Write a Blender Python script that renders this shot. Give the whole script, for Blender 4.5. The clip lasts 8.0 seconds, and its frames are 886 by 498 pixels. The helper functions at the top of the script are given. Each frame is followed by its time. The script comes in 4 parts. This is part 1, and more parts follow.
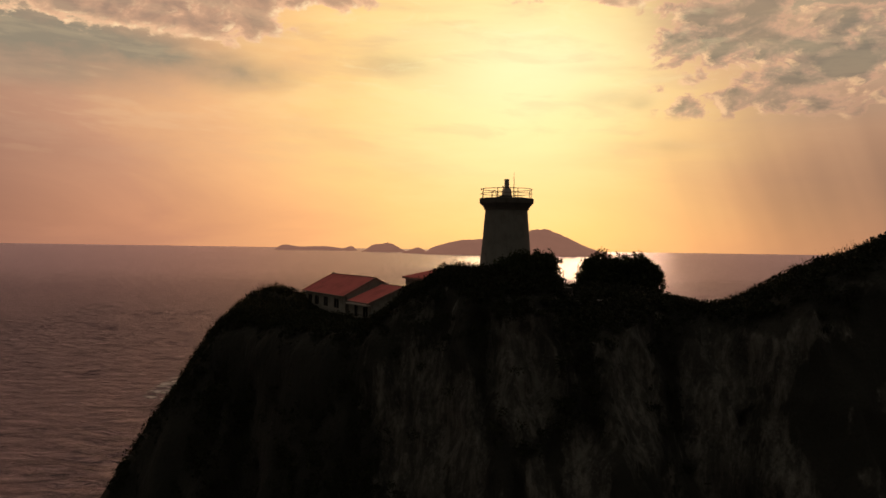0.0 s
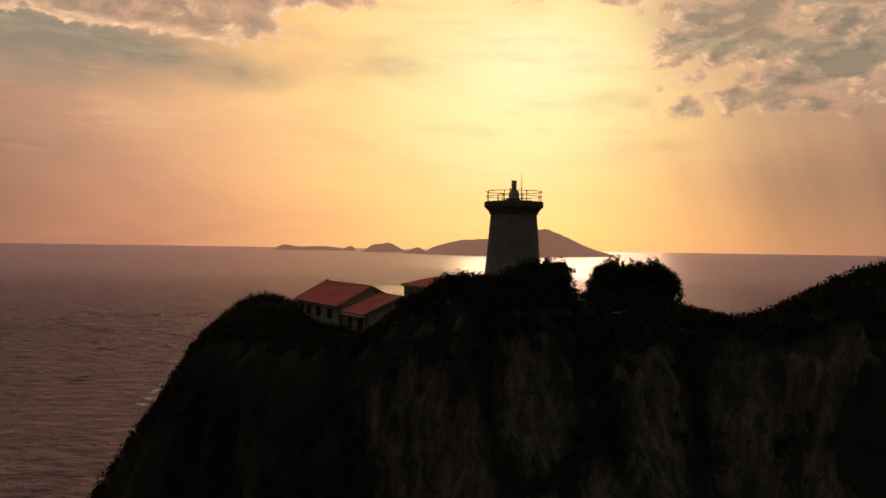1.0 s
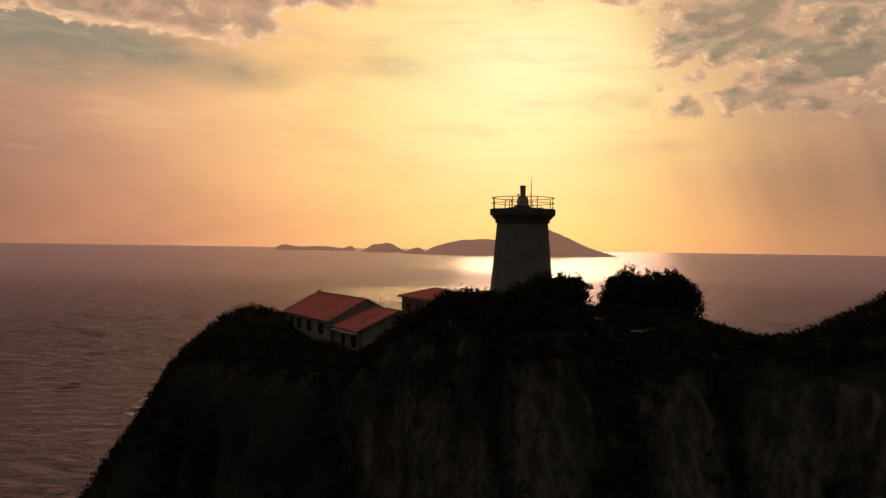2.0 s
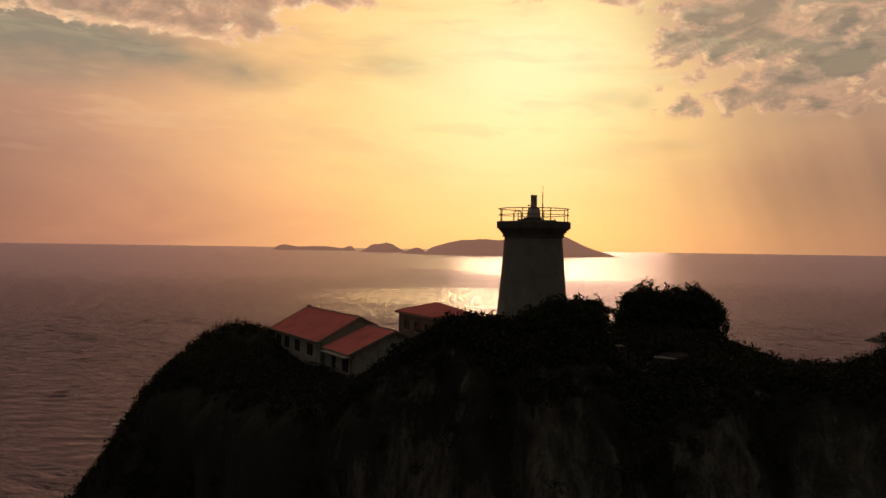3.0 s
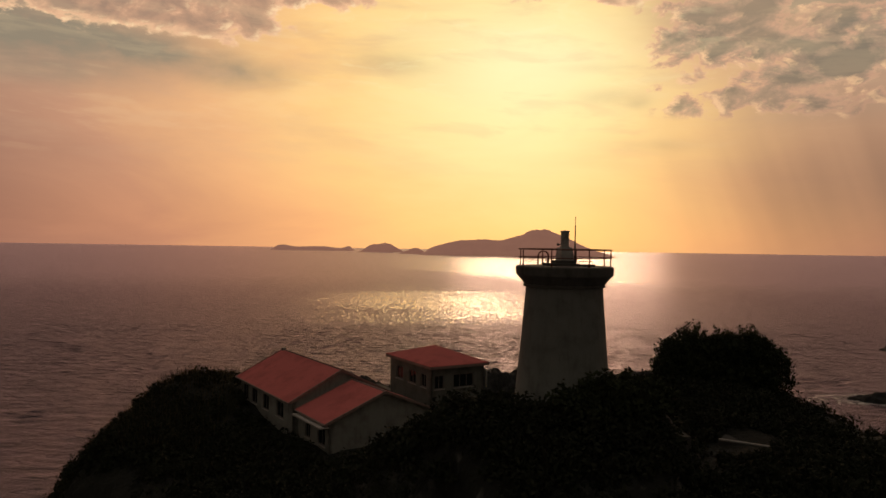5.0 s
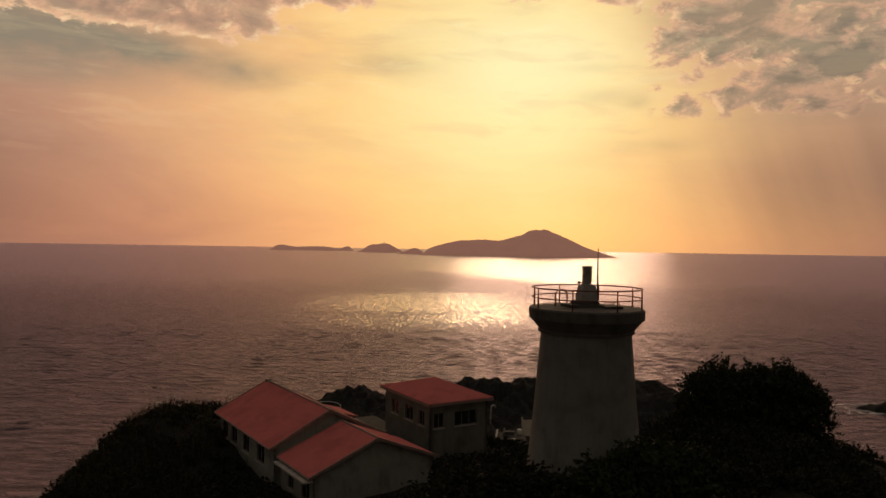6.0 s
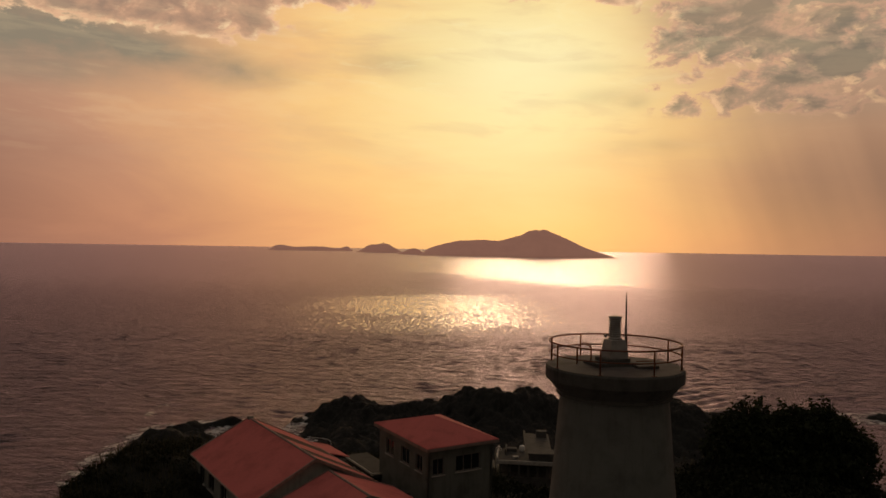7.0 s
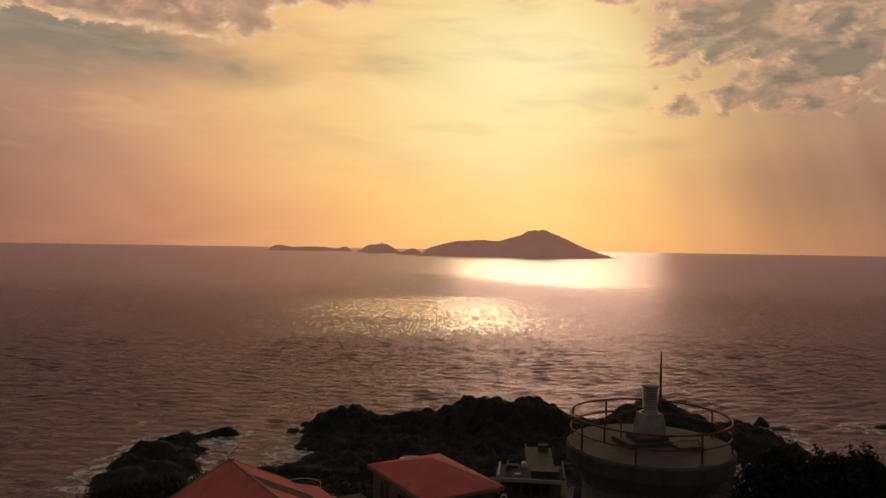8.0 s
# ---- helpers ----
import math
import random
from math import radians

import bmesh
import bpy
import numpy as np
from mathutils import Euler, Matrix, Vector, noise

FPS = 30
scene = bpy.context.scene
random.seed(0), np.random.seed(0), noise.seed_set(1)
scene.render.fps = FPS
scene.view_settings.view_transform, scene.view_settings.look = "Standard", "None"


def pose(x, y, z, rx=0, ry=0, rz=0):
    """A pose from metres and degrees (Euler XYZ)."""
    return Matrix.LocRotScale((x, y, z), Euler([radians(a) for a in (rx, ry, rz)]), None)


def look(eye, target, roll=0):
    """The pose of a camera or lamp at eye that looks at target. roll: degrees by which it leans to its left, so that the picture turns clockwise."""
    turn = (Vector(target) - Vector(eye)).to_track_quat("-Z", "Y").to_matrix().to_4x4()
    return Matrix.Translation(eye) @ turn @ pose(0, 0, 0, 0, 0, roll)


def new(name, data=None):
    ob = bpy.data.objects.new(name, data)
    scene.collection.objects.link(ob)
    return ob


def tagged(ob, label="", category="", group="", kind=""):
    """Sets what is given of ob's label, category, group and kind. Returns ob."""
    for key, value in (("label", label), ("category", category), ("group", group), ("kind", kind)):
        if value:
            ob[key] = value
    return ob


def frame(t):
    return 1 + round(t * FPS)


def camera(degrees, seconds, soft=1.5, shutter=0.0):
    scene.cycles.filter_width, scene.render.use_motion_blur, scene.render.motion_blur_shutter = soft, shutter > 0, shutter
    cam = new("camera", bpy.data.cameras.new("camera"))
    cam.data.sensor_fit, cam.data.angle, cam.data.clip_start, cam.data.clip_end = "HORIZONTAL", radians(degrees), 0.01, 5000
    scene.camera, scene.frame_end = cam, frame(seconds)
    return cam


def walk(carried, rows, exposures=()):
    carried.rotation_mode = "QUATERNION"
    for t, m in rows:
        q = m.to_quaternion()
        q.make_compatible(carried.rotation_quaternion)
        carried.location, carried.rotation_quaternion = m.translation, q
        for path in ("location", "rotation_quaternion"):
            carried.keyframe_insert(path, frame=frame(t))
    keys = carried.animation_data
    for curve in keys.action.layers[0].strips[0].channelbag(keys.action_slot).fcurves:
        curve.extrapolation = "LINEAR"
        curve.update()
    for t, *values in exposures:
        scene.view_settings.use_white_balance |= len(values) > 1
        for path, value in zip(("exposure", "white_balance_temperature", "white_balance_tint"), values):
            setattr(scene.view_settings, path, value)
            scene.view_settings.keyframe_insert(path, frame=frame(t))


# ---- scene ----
cam = camera(61.63, 8.0, soft=1.55)

# seconds, x, y, z, pitch, lean, turn to the right
PATH = [
    (0.0, -6.676, -80.337, 46.219, -0.500, 0.841, -0.090),
    (1.0, -6.842, -73.489, 46.963, -0.516, 0.850, -0.081),
    (2.0, -6.993, -66.304, 48.024, -0.533, 0.859, -0.062),
    (3.0, -7.128, -58.964, 49.351, -0.552, 0.868, -0.034),
    (4.0, -7.248, -51.653, 50.860, -0.570, 0.877, 0.004),
    (4.5, -7.302, -48.064, 51.600, -0.580, 0.881, 0.026),
    (5.0, -7.353, -44.552, 52.420, -0.590, 0.885, 0.051),
    (6.0, -7.442, -37.845, 54.320, -0.611, 0.894, 0.108),
    (7.0, -7.516, -31.714, 56.262, -0.632, 0.903, 0.175),
    (7.5, -7.548, -28.921, 57.265, -0.643, 0.908, 0.212),
    (8.0, -7.575, -26.342, 58.165, -0.654, 0.912, 0.251),
]
walk(cam, [(t, pose(x, y, z, 90 + p, -r, -w)) for t, x, y, z, p, r, w in PATH],
     [(0.0, 0.15), (4.5, 0.12), (8.0, -0.05)])


# ---- small node language ----
class Net:
    """Builds shader nodes with short calls."""

    def __init__(self, tree):
        self.t = tree
        tree.nodes.clear()

    def node(self, kind):
        return self.t.nodes.new(kind)

    def put(self, socket, value):
        if isinstance(value, bpy.types.NodeSocket):
            self.t.links.new(value, socket)
        elif value is not None:
            socket.default_value = value

    def math(self, op, a, b=None, c=None, clamp=False):
        n = self.node("ShaderNodeMath")
        n.operation, n.use_clamp = op, clamp
        for i, v in enumerate((a, b, c)):
            self.put(n.inputs[i], v)
        return n.outputs[0]

    def vmath(self, op, a, b=None):
        n = self.node("ShaderNodeVectorMath")
        n.operation = op
        self.put(n.inputs[0], a)
        self.put(n.inputs[1], b)
        return n.outputs["Value"] if op in ("DOT_PRODUCT", "LENGTH") else n.outputs[0]

    def xyz(self, x, y, z):
        n = self.node("ShaderNodeCombineXYZ")
        for i, v in enumerate((x, y, z)):
            self.put(n.inputs[i], v)
        return n.outputs[0]

    def split(self, v):
        n = self.node("ShaderNodeSeparateXYZ")
        self.put(n.inputs[0], v)
        return n.outputs

    def noise(self, v, scale, detail=4.0, rough=0.55, distort=0.0, kind="FBM"):
        n = self.node("ShaderNodeTexNoise")
        n.noise_type = kind
        self.put(n.inputs["Vector"], v)
        n.inputs["Scale"].default_value = scale
        n.inputs["Detail"].default_value = detail
        n.inputs["Roughness"].default_value = rough
        n.inputs["Distortion"].default_value = distort
        return n.outputs["Fac"]

    def ramp(self, fac, stops, ease="LINEAR"):
        n = self.node("ShaderNodeValToRGB")
        n.color_ramp.interpolation = ease
        el = n.color_ramp.elements
        while len(el) < len(stops):
            el.new(0.5)
        for e, (p, c) in zip(el, stops):
            e.position = p
            e.color = (c, c, c, 1) if isinstance(c, (int, float)) else (*c, 1)
        self.put(n.inputs[0], fac)
        return n.outputs[0]

    def step(self, v, lo, hi):
        n = self.node("ShaderNodeMapRange")
        n.interpolation_type = "SMOOTHSTEP"
        self.put(n.inputs[0], v)
        n.inputs[1].default_value, n.inputs[2].default_value = lo, hi
        return n.outputs[0]

    def mix(self, fac, a, b, blend="MIX"):
        n = self.node("ShaderNodeMix")
        n.data_type, n.blend_type = "RGBA", blend
        self.put(n.inputs[0], fac)
        for s, v in ((n.inputs[6], a), (n.inputs[7], b)):
            self.put(s, v if isinstance(v, bpy.types.NodeSocket) else (*v, 1))
        return n.outputs[2]

    def bump(self, height, strength, distance, normal=None):
        n = self.node("ShaderNodeBump")
        self.put(n.inputs["Strength"], strength)
        n.inputs["Distance"].default_value = distance
        self.put(n.inputs["Height"], height)
        self.put(n.inputs["Normal"], normal)
        return n.outputs[0]


# ---- sky and sun ----
SUN_TURN, SUN_UP = 9.0, 5.0     # degrees right of ahead, degrees above the horizon
world = bpy.data.worlds.new("evening_sky")
scene.world = world
world.use_nodes = True
w = Net(world.node_tree)
way = w.vmath("NORMALIZE", w.node("ShaderNodeTexCoord").outputs["Generated"])
dx, dy, dz = w.split(way)
turn = w.math("MULTIPLY", w.math("ARCTAN2", dx, dy), 57.2958)        # degrees right of ahead
rise = w.math("MULTIPLY", w.math("ARCSINE", dz), 57.2958)            # degrees above the horizon


def patch(u, v, su, sv):
    """A soft round patch of sky round (u, v) degrees, su by sv wide."""
    a = w.math("DIVIDE", w.math("SUBTRACT", turn, u), su)
    b = w.math("DIVIDE", w.math("SUBTRACT", rise, v), sv)
    r2 = w.math("ADD", w.math("MULTIPLY", a, a), w.math("MULTIPLY", b, b))
    return w.math("POWER", 2.71828, w.math("MULTIPLY", r2, -1.0))


# glow round the hidden sun, wider along the horizon, weaker overhead where the cloud is thick
ga = w.math("DIVIDE", w.math("SUBTRACT", turn, SUN_TURN - 4.5), 25.5)
gb = w.math("DIVIDE", w.math("SUBTRACT", rise, 13.0), 22.0)
glow_r = w.math("SQRT", w.math("ADD", w.math("MULTIPLY", ga, ga), w.math("MULTIPLY", gb, gb)))
wobble = w.noise(w.xyz(w.math("MULTIPLY", turn, 0.045), w.math("MULTIPLY", rise, 0.15), 0.0), 1.0, 6.0, 0.6, 0.5)
glow_r = w.math("ADD", glow_r, w.math("MULTIPLY", w.math("SUBTRACT", wobble, 0.5), 0.55))
glow_r = w.math("ADD", glow_r, w.math("MULTIPLY", w.step(rise, 17.0, 40.0), 1.7))
base = w.ramp(w.math("DIVIDE", glow_r, 6.0), [
    (0.0, (1.0, 0.83, 0.41)), (0.04, (1.0, 0.765, 0.335)), (0.09, (0.98, 0.61, 0.235)), (0.14, (0.84, 0.45, 0.205)),
    (0.20, (0.54, 0.272, 0.163)), (0.26, (0.33, 0.168, 0.118)), (0.38, (0.095, 0.058, 0.046)), (0.55, (0.036, 0.034, 0.029)), (1.0, (0.033, 0.034, 0.029))])

# clouds: heaps and, higher, a flat layer seen in perspective
flat = w.math("ADD", w.math("MAXIMUM", dz, 0.0), 0.13)
layer = w.xyz(w.math("DIVIDE", dx, flat), w.math("MULTIPLY", w.math("DIVIDE", dy, flat), 1.25), 3.7)
drift = w.noise(w.xyz(w.math("MULTIPLY", turn, 0.07), w.math("MULTIPLY", rise, 0.2), 2.2), 2.6, 4.0, 0.6)
heap = w.xyz(w.math("ADD", w.math("MULTIPLY", turn, 0.10), w.math("MULTIPLY", drift, 0.16)), w.math("MULTIPLY", rise, 0.165), 8.6)
puff = w.noise(heap, 3.6, 7.0, 0.56, 0.2)
# the same heaps a little nearer the sun: where they thin out that way, their edges are lit
puff_right = w.noise(w.vmath("ADD", heap, (-0.045, -0.028, 0.0)), 3.6, 7.0, 0.56, 0.2)
puff_left = w.noise(w.vmath("ADD", heap, (0.040, -0.032, 0.0)), 3.6, 7.0, 0.56, 0.2)
soft = w.noise(w.xyz(w.math("MULTIPLY", turn, 0.06), w.math("MULTIPLY", rise, 0.24), 1.3), 1.0, 5.0, 0.55, 0.6)


def field(patches):
    total = None
    for u, v, su, sv, k in patches:
        p = w.math("MULTIPLY", patch(u, v, su, sv), k)
        total = p if total is None else w.math("ADD", total, p)
    return total


def clouds(under, patches, beyond, colours, edge, amount, contrast=3.2):
    """Broken cloud over the sky so far, thick in the patches, with lit edges towards the sun."""
    mass = field(patches)
    d = w.math("ADD", w.math("SUBTRACT", w.math("MINIMUM", w.math("MULTIPLY", mass, 1.45), 1.05), 0.46), w.math("MULTIPLY", w.math("SUBTRACT", puff, 0.5), contrast))
    near = w.step(mass, 0.05, 0.26)
    cover = w.math("MULTIPLY", w.step(d, -0.14, 0.16), near)
    body = w.ramp(w.math("ADD", w.math("MULTIPLY", d, 0.8), 0.1), colours)
    lit = w.step(w.math("MULTIPLY", w.math("SUBTRACT", puff, beyond), 6.0), 0.04, 0.75)
    lit = w.math("MULTIPLY", lit, w.math("SUBTRACT", 1.0, w.step(d, 0.25, 0.75)))
    return w.mix(w.math("MULTIPLY", cover, amount), under, w.mix(w.math("MULTIPLY", lit, 0.9), body, edge))


sky = base
# the brightest part of the veil, before the hidden sun
sky = w.mix(w.math("MULTIPLY", field([(8.0, 13.8, 6.8, 3.4, 0.66), (5.5, 8.5, 6.5, 5.0, 0.22)]), w.math("ADD", 0.55, w.math("MULTIPLY", soft, 0.9)), clamp=True), sky, (1.0, 0.87, 0.47))
# tan haze of thicker cloud high on both sides
sky = w.mix(w.math("MULTIPLY", field([(29.5, 13.0, 9.0, 7.0, 1.0), (19.0, 15.5, 4.0, 3.5, 0.6), (-30.0, 15.5, 12.0, 4.5, 0.7)]), w.math("ADD", 0.6, w.math("MULTIPLY", soft, 0.7)), clamp=True), sky, (0.55, 0.325, 0.207))
# smooth grey-green sheets
sheet = field([(-30.0, 13.9, 8.0, 2.0, 1.15), (-21.5, 13.1, 5.5, 1.2, 0.65), (-15.5, 12.0, 3.8, 1.0, 0.6), (-29.0, 11.0, 7.0, 1.2, 0.45), (-4.4, 13.4, 3.2, 0.9, 0.34),
               (23.0, 16.8, 6.5, 1.9, 0.85), (31.0, 17.6, 6.0, 2.2, 0.9), (28.5, 12.9, 5.0, 2.0, 0.55), (27.5, 9.6, 6.0, 1.1, 0.35), (16.0, 7.3, 3.5, 0.5, 0.26), (12.8, 10.9, 2.8, 0.6, 0.30), (14.6, 10.4, 0.9, 0.5, 0.3), (11.5, 13.0, 2.5, 0.35, 0.16)])
sheet = w.math("MULTIPLY", sheet, w.math("ADD", w.math("MULTIPLY", puff, 1.3), w.math("MULTIPLY", soft, 0.75)), clamp=True)
sky = w.mix(w.math("MULTIPLY", sheet, 0.88), sky, (0.245, 0.212, 0.150))
# heaped banks on the sunless side: grey inside, rosy where thin
sky = clouds(sky, [(27.7, 13.0, 3.6, 1.7, 1.0), (20.8, 16.3, 5.2, 1.6, 0.80), (30.0, 18.3, 4.5, 1.1, 0.80), (31.5, 14.6, 2.6, 1.2, 0.50), (20.6, 10.0, 5.0, 0.9, 0.40), (24.5, 11.4, 3.5, 1.2, 0.32), (16.4, 11.4, 2.6, 0.6, 0.27),
                   (27.4, 9.8, 3.2, 0.9, 0.56), (22.6, 13.0, 4.2, 1.6, 0.45), (17.4, 14.2, 3.0, 1.4, 0.42), (27.0, 15.6, 2.4, 0.7, 0.36)], puff_right,
             [(0.02, (0.88, 0.50, 0.29)), (0.16, (0.64, 0.355, 0.225)), (0.36, (0.36, 0.245, 0.168)), (0.62, (0.185, 0.158, 0.117))], (1.0, 0.61, 0.325), 0.90, 3.7)
# pale rosy heaps high on the far side of the sun, and tatters before it
sky = clouds(sky, [(-30.0, 17.2, 6.0, 2.1, 0.95), (-22.5, 16.2, 5.8, 1.7, 0.80), (-15.8, 15.4, 3.4, 1.1, 0.70), (-16.5, 17.4, 5.5, 1.1, 0.75), (-8.5, 17.8, 3.6, 0.8, 0.50), (4.9, 18.0, 2.4, 0.6, 0.58), (12.5, 17.9, 3.4, 0.7, 0.46)], puff_left,
             [(0.02, (0.98, 0.62, 0.35)), (0.22, (0.80, 0.455, 0.27)), (0.45, (0.52, 0.30, 0.19)), (0.80, (0.34, 0.215, 0.15))], (1.0, 0.70, 0.40), 0.92)
# thin veils in front of the glow
veil = w.math("MULTIPLY", w.step(soft, 0.48, 0.70), w.math("MULTIPLY", w.step(rise, 4.0, 9.0), w.math("SUBTRACT", 1.0, patch(6.0, 13.0, 9.0, 7.0))))
sky = w.mix(w.math("MULTIPLY", veil, 0.34), sky, (0.60, 0.36, 0.205))
wisp = w.noise(w.xyz(w.math("MULTIPLY", turn, 0.075), w.math("ADD", w.math("MULTIPLY", rise, 0.40), w.math("MULTIPLY", turn, 0.02)), 5.0), 1.7, 7.0, 0.58, 0.25)
high = w.step(rise, 3.0, 9.0)
sky = w.mix(w.math("MULTIPLY", w.math("MULTIPLY", w.step(wisp, 0.50, 0.68), high), 0.20), sky, (0.58, 0.36, 0.225))
sky = w.mix(w.math("MULTIPLY", w.math("MULTIPLY", w.math("SUBTRACT", 1.0, w.step(wisp, 0.34, 0.48)), high), 0.10), sky, (1.0, 0.72, 0.39))
streak = w.math("MULTIPLY", w.step(w.noise(layer, 4.6, 8.0, 0.62, 0.8), 0.53, 0.68), patch(5.0, 14.5, 13.0, 3.6))
sky = w.mix(w.math("MULTIPLY", streak, 0.45), sky, (1.0, 0.86, 0.47))
# greyer cloud overhead
sky = w.mix(w.step(rise, 18.0, 27.0), sky, w.mix(1.0, sky, (0.80, 0.74, 0.80), "MULTIPLY"))
# the veil of cloud is brightest towards the zenith
top_light = w.step(rise, 24.0, 82.0)
sky = w.mix(top_light, sky, w.mix(1.0, sky, (0.112, 0.115, 0.100), "ADD"))
# redder air along the horizon
sky = w.mix(w.math("MULTIPLY", w.math("SUBTRACT", 1.0, w.step(rise, 0.5, 9.5)), 0.85), sky, w.mix(1.0, sky, (1.0, 0.87, 0.84), "MULTIPLY"))
# rain shafts low on the sunless side
shaft = w.noise(w.xyz(w.math("MULTIPLY", w.math("ADD", turn, w.math("MULTIPLY", rise, 0.35)), 0.22), w.math("MULTIPLY", rise, 0.02), 6.0), 1.0, 3.0, 0.55)
rain = w.math("MULTIPLY", w.math("ADD", 0.45, shaft), patch(29.5, 4.0, 11.0, 6.5))
sky = w.mix(w.math("MULTIPLY", rain, 0.88), sky, (0.26, 0.137, 0.092))

air = w.node("ShaderNodeTexSky")
air.sky_type, air.sun_disc = "NISHITA", False
air.sun_elevation, air.sun_rotation = radians(SUN_UP), radians(SUN_TURN)
bg_air, bg = w.node("ShaderNodeBackground"), w.node("ShaderNodeBackground")
w.put(bg_air.inputs[0], air.outputs[0])
bg_air.inputs[1].default_value = 0.004
w.put(bg.inputs[0], sky)
bg.inputs[1].default_value = 0.97
both, out = w.node("ShaderNodeAddShader"), w.node("ShaderNodeOutputWorld")
w.put(both.inputs[0], bg_air.outputs[0])
w.put(both.inputs[1], bg.outputs[0])
w.put(out.inputs[0], both.outputs[0])

sun_data = bpy.data.lights.new("sun", "SUN")
sun_data.energy, sun_data.angle, sun_data.color = 0.31, radians(16.0), (1.0, 0.68, 0.42)
sun = new("sun", sun_data)
s_el, s_az = radians(SUN_UP), radians(SUN_TURN)
sun.matrix_world = look((math.sin(s_az) * math.cos(s_el) * 900, math.cos(s_az) * math.cos(s_el) * 900, math.sin(s_el) * 900), (0, 0, 0))


# ---- materials ----
def material(name):
    m = bpy.data.materials.new(name)
    m.use_nodes = True
    n = Net(m.node_tree)
    b, o = n.node("ShaderNodeBsdfPrincipled"), n.node("ShaderNodeOutputMaterial")
    n.put(o.inputs[0], b.outputs[0])
    return m, n, b


def weathered(name, colour, dark, rough=0.8, scale=1.5, metal=0.0, streaks=0.0, bump=0.02, each=0.0):
    """Paint, concrete or metal with stains and grain; streaks: how far rain has run down it."""
    m, n, b = material(name)
    at = n.node("ShaderNodeTexCoord").outputs["Object"]
    big = n.noise(at, scale, 5.0, 0.6)
    small = n.noise(at, scale * 14, 4.0, 0.6)
    mask = n.math("ADD", n.math("MULTIPLY", n.step(big, 0.42, 0.72), 0.7), n.math("MULTIPLY", n.step(small, 0.5, 0.8), 0.3))
    if streaks:
        x, y, z = n.split(at)
        run = n.noise(n.xyz(n.math("MULTIPLY", x, 3.0), n.math("MULTIPLY", y, 3.0), n.math("MULTIPLY", z, 0.25)), 1.3, 4.0, 0.6)
        mask = n.math("ADD", mask, n.math("MULTIPLY", n.step(run, 0.48, 0.75), streaks), clamp=True)
    tint = n.mix(mask, colour, dark)
    if each:
        rnd = n.node("ShaderNodeObjectInfo").outputs["Random"]
        tint = n.mix(n.math("MULTIPLY", rnd, each), tint, dark)
    n.put(b.inputs["Base Color"], tint)
    b.inputs["Metallic"].default_value = metal
    n.put(b.inputs["Roughness"], n.math("ADD", rough, n.math("MULTIPLY", n.math("SUBTRACT", small, 0.5), 0.25), clamp=True))
    n.put(b.inputs["Normal"], n.bump(small, 0.5, bump))
    return m


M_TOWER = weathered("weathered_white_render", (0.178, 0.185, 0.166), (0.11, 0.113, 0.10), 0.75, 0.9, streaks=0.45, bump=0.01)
M_DECK = weathered("gallery_screed", (0.115, 0.10, 0.092), (0.055, 0.042, 0.036), 0.85, 1.1, bump=0.01)
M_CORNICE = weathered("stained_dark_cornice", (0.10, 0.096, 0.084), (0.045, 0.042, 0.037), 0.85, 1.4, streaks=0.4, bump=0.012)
M_RUST = weathered("rusty_red_rail", (0.20, 0.07, 0.04), (0.07, 0.03, 0.02), 0.6, 4.0, 0.35, bump=0.004)
M_LAMP = weathered("grey_lantern_paint", (0.40, 0.38, 0.35), (0.20, 0.18, 0.16), 0.55, 3.0, 0.1, bump=0.004)
M_STEEL = weathered("dark_steel", (0.10, 0.09, 0.08), (0.05, 0.035, 0.03), 0.5, 5.0, 0.7, bump=0.003)
M_ROOF = weathered("red_roof_sheet", (0.74, 0.205, 0.19), (0.50, 0.135, 0.125), 0.8, 0.5, bump=0.01, each=0.15)
M_ROOF.node_tree.nodes["Principled BSDF"].inputs["Specular IOR Level"].default_value = 0.03
# dark copy of the roof sheet: bands of shade put into the colour
M_ROOF_SHADED = weathered("shaded_roof_sheet", (0.15, 0.085, 0.075), (0.07, 0.05, 0.045), 0.9, 0.7, bump=0.01, each=0.3)
M_ROOF_SHADED.node_tree.nodes["Principled BSDF"].inputs["Specular IOR Level"].default_value = 0.03
M_WALL = weathered("pale_house_render", (0.35, 0.35, 0.315), (0.18, 0.175, 0.155), 0.85, 0.8, streaks=0.4, bump=0.012)
# darker grey copy of the house render: the hipped house's shade is in the colour
M_GREY_SHADED = weathered("grey_shaded_render", (0.20, 0.205, 0.18), (0.11, 0.11, 0.095), 0.85, 0.8, streaks=0.4, bump=0.012)
M_CONC = weathered("bare_concrete", (0.105, 0.10, 0.09), (0.05, 0.047, 0.042), 0.85, 0.9, streaks=0.35, bump=0.015)
M_TAR = weathered("dark_roof_felt", (0.075, 0.07, 0.062), (0.04, 0.037, 0.033), 0.9, 1.2, bump=0.01)
M_TRIM = weathered("pale_trim", (0.50, 0.46, 0.42), (0.30, 0.27, 0.24), 0.7, 2.0, bump=0.006)
M_VERGE = weathered("weathered_brown_board", (0.33, 0.235, 0.205), (0.17, 0.12, 0.10), 0.75, 3.0, bump=0.005)
M_FRAME = weathered("peeling_window_frame", (0.24, 0.22, 0.20), (0.12, 0.11, 0.10), 0.7, 4.0, bump=0.004)
M_WHITE = weathered("white_painted_pipe", (0.78, 0.76, 0.72), (0.5, 0.47, 0.43), 0.5, 5.0, bump=0.003)
M_STONE = weathered("pale_boulder", (0.34, 0.33, 0.31), (0.22, 0.20, 0.18), 0.85, 2.0, bump=0.03)
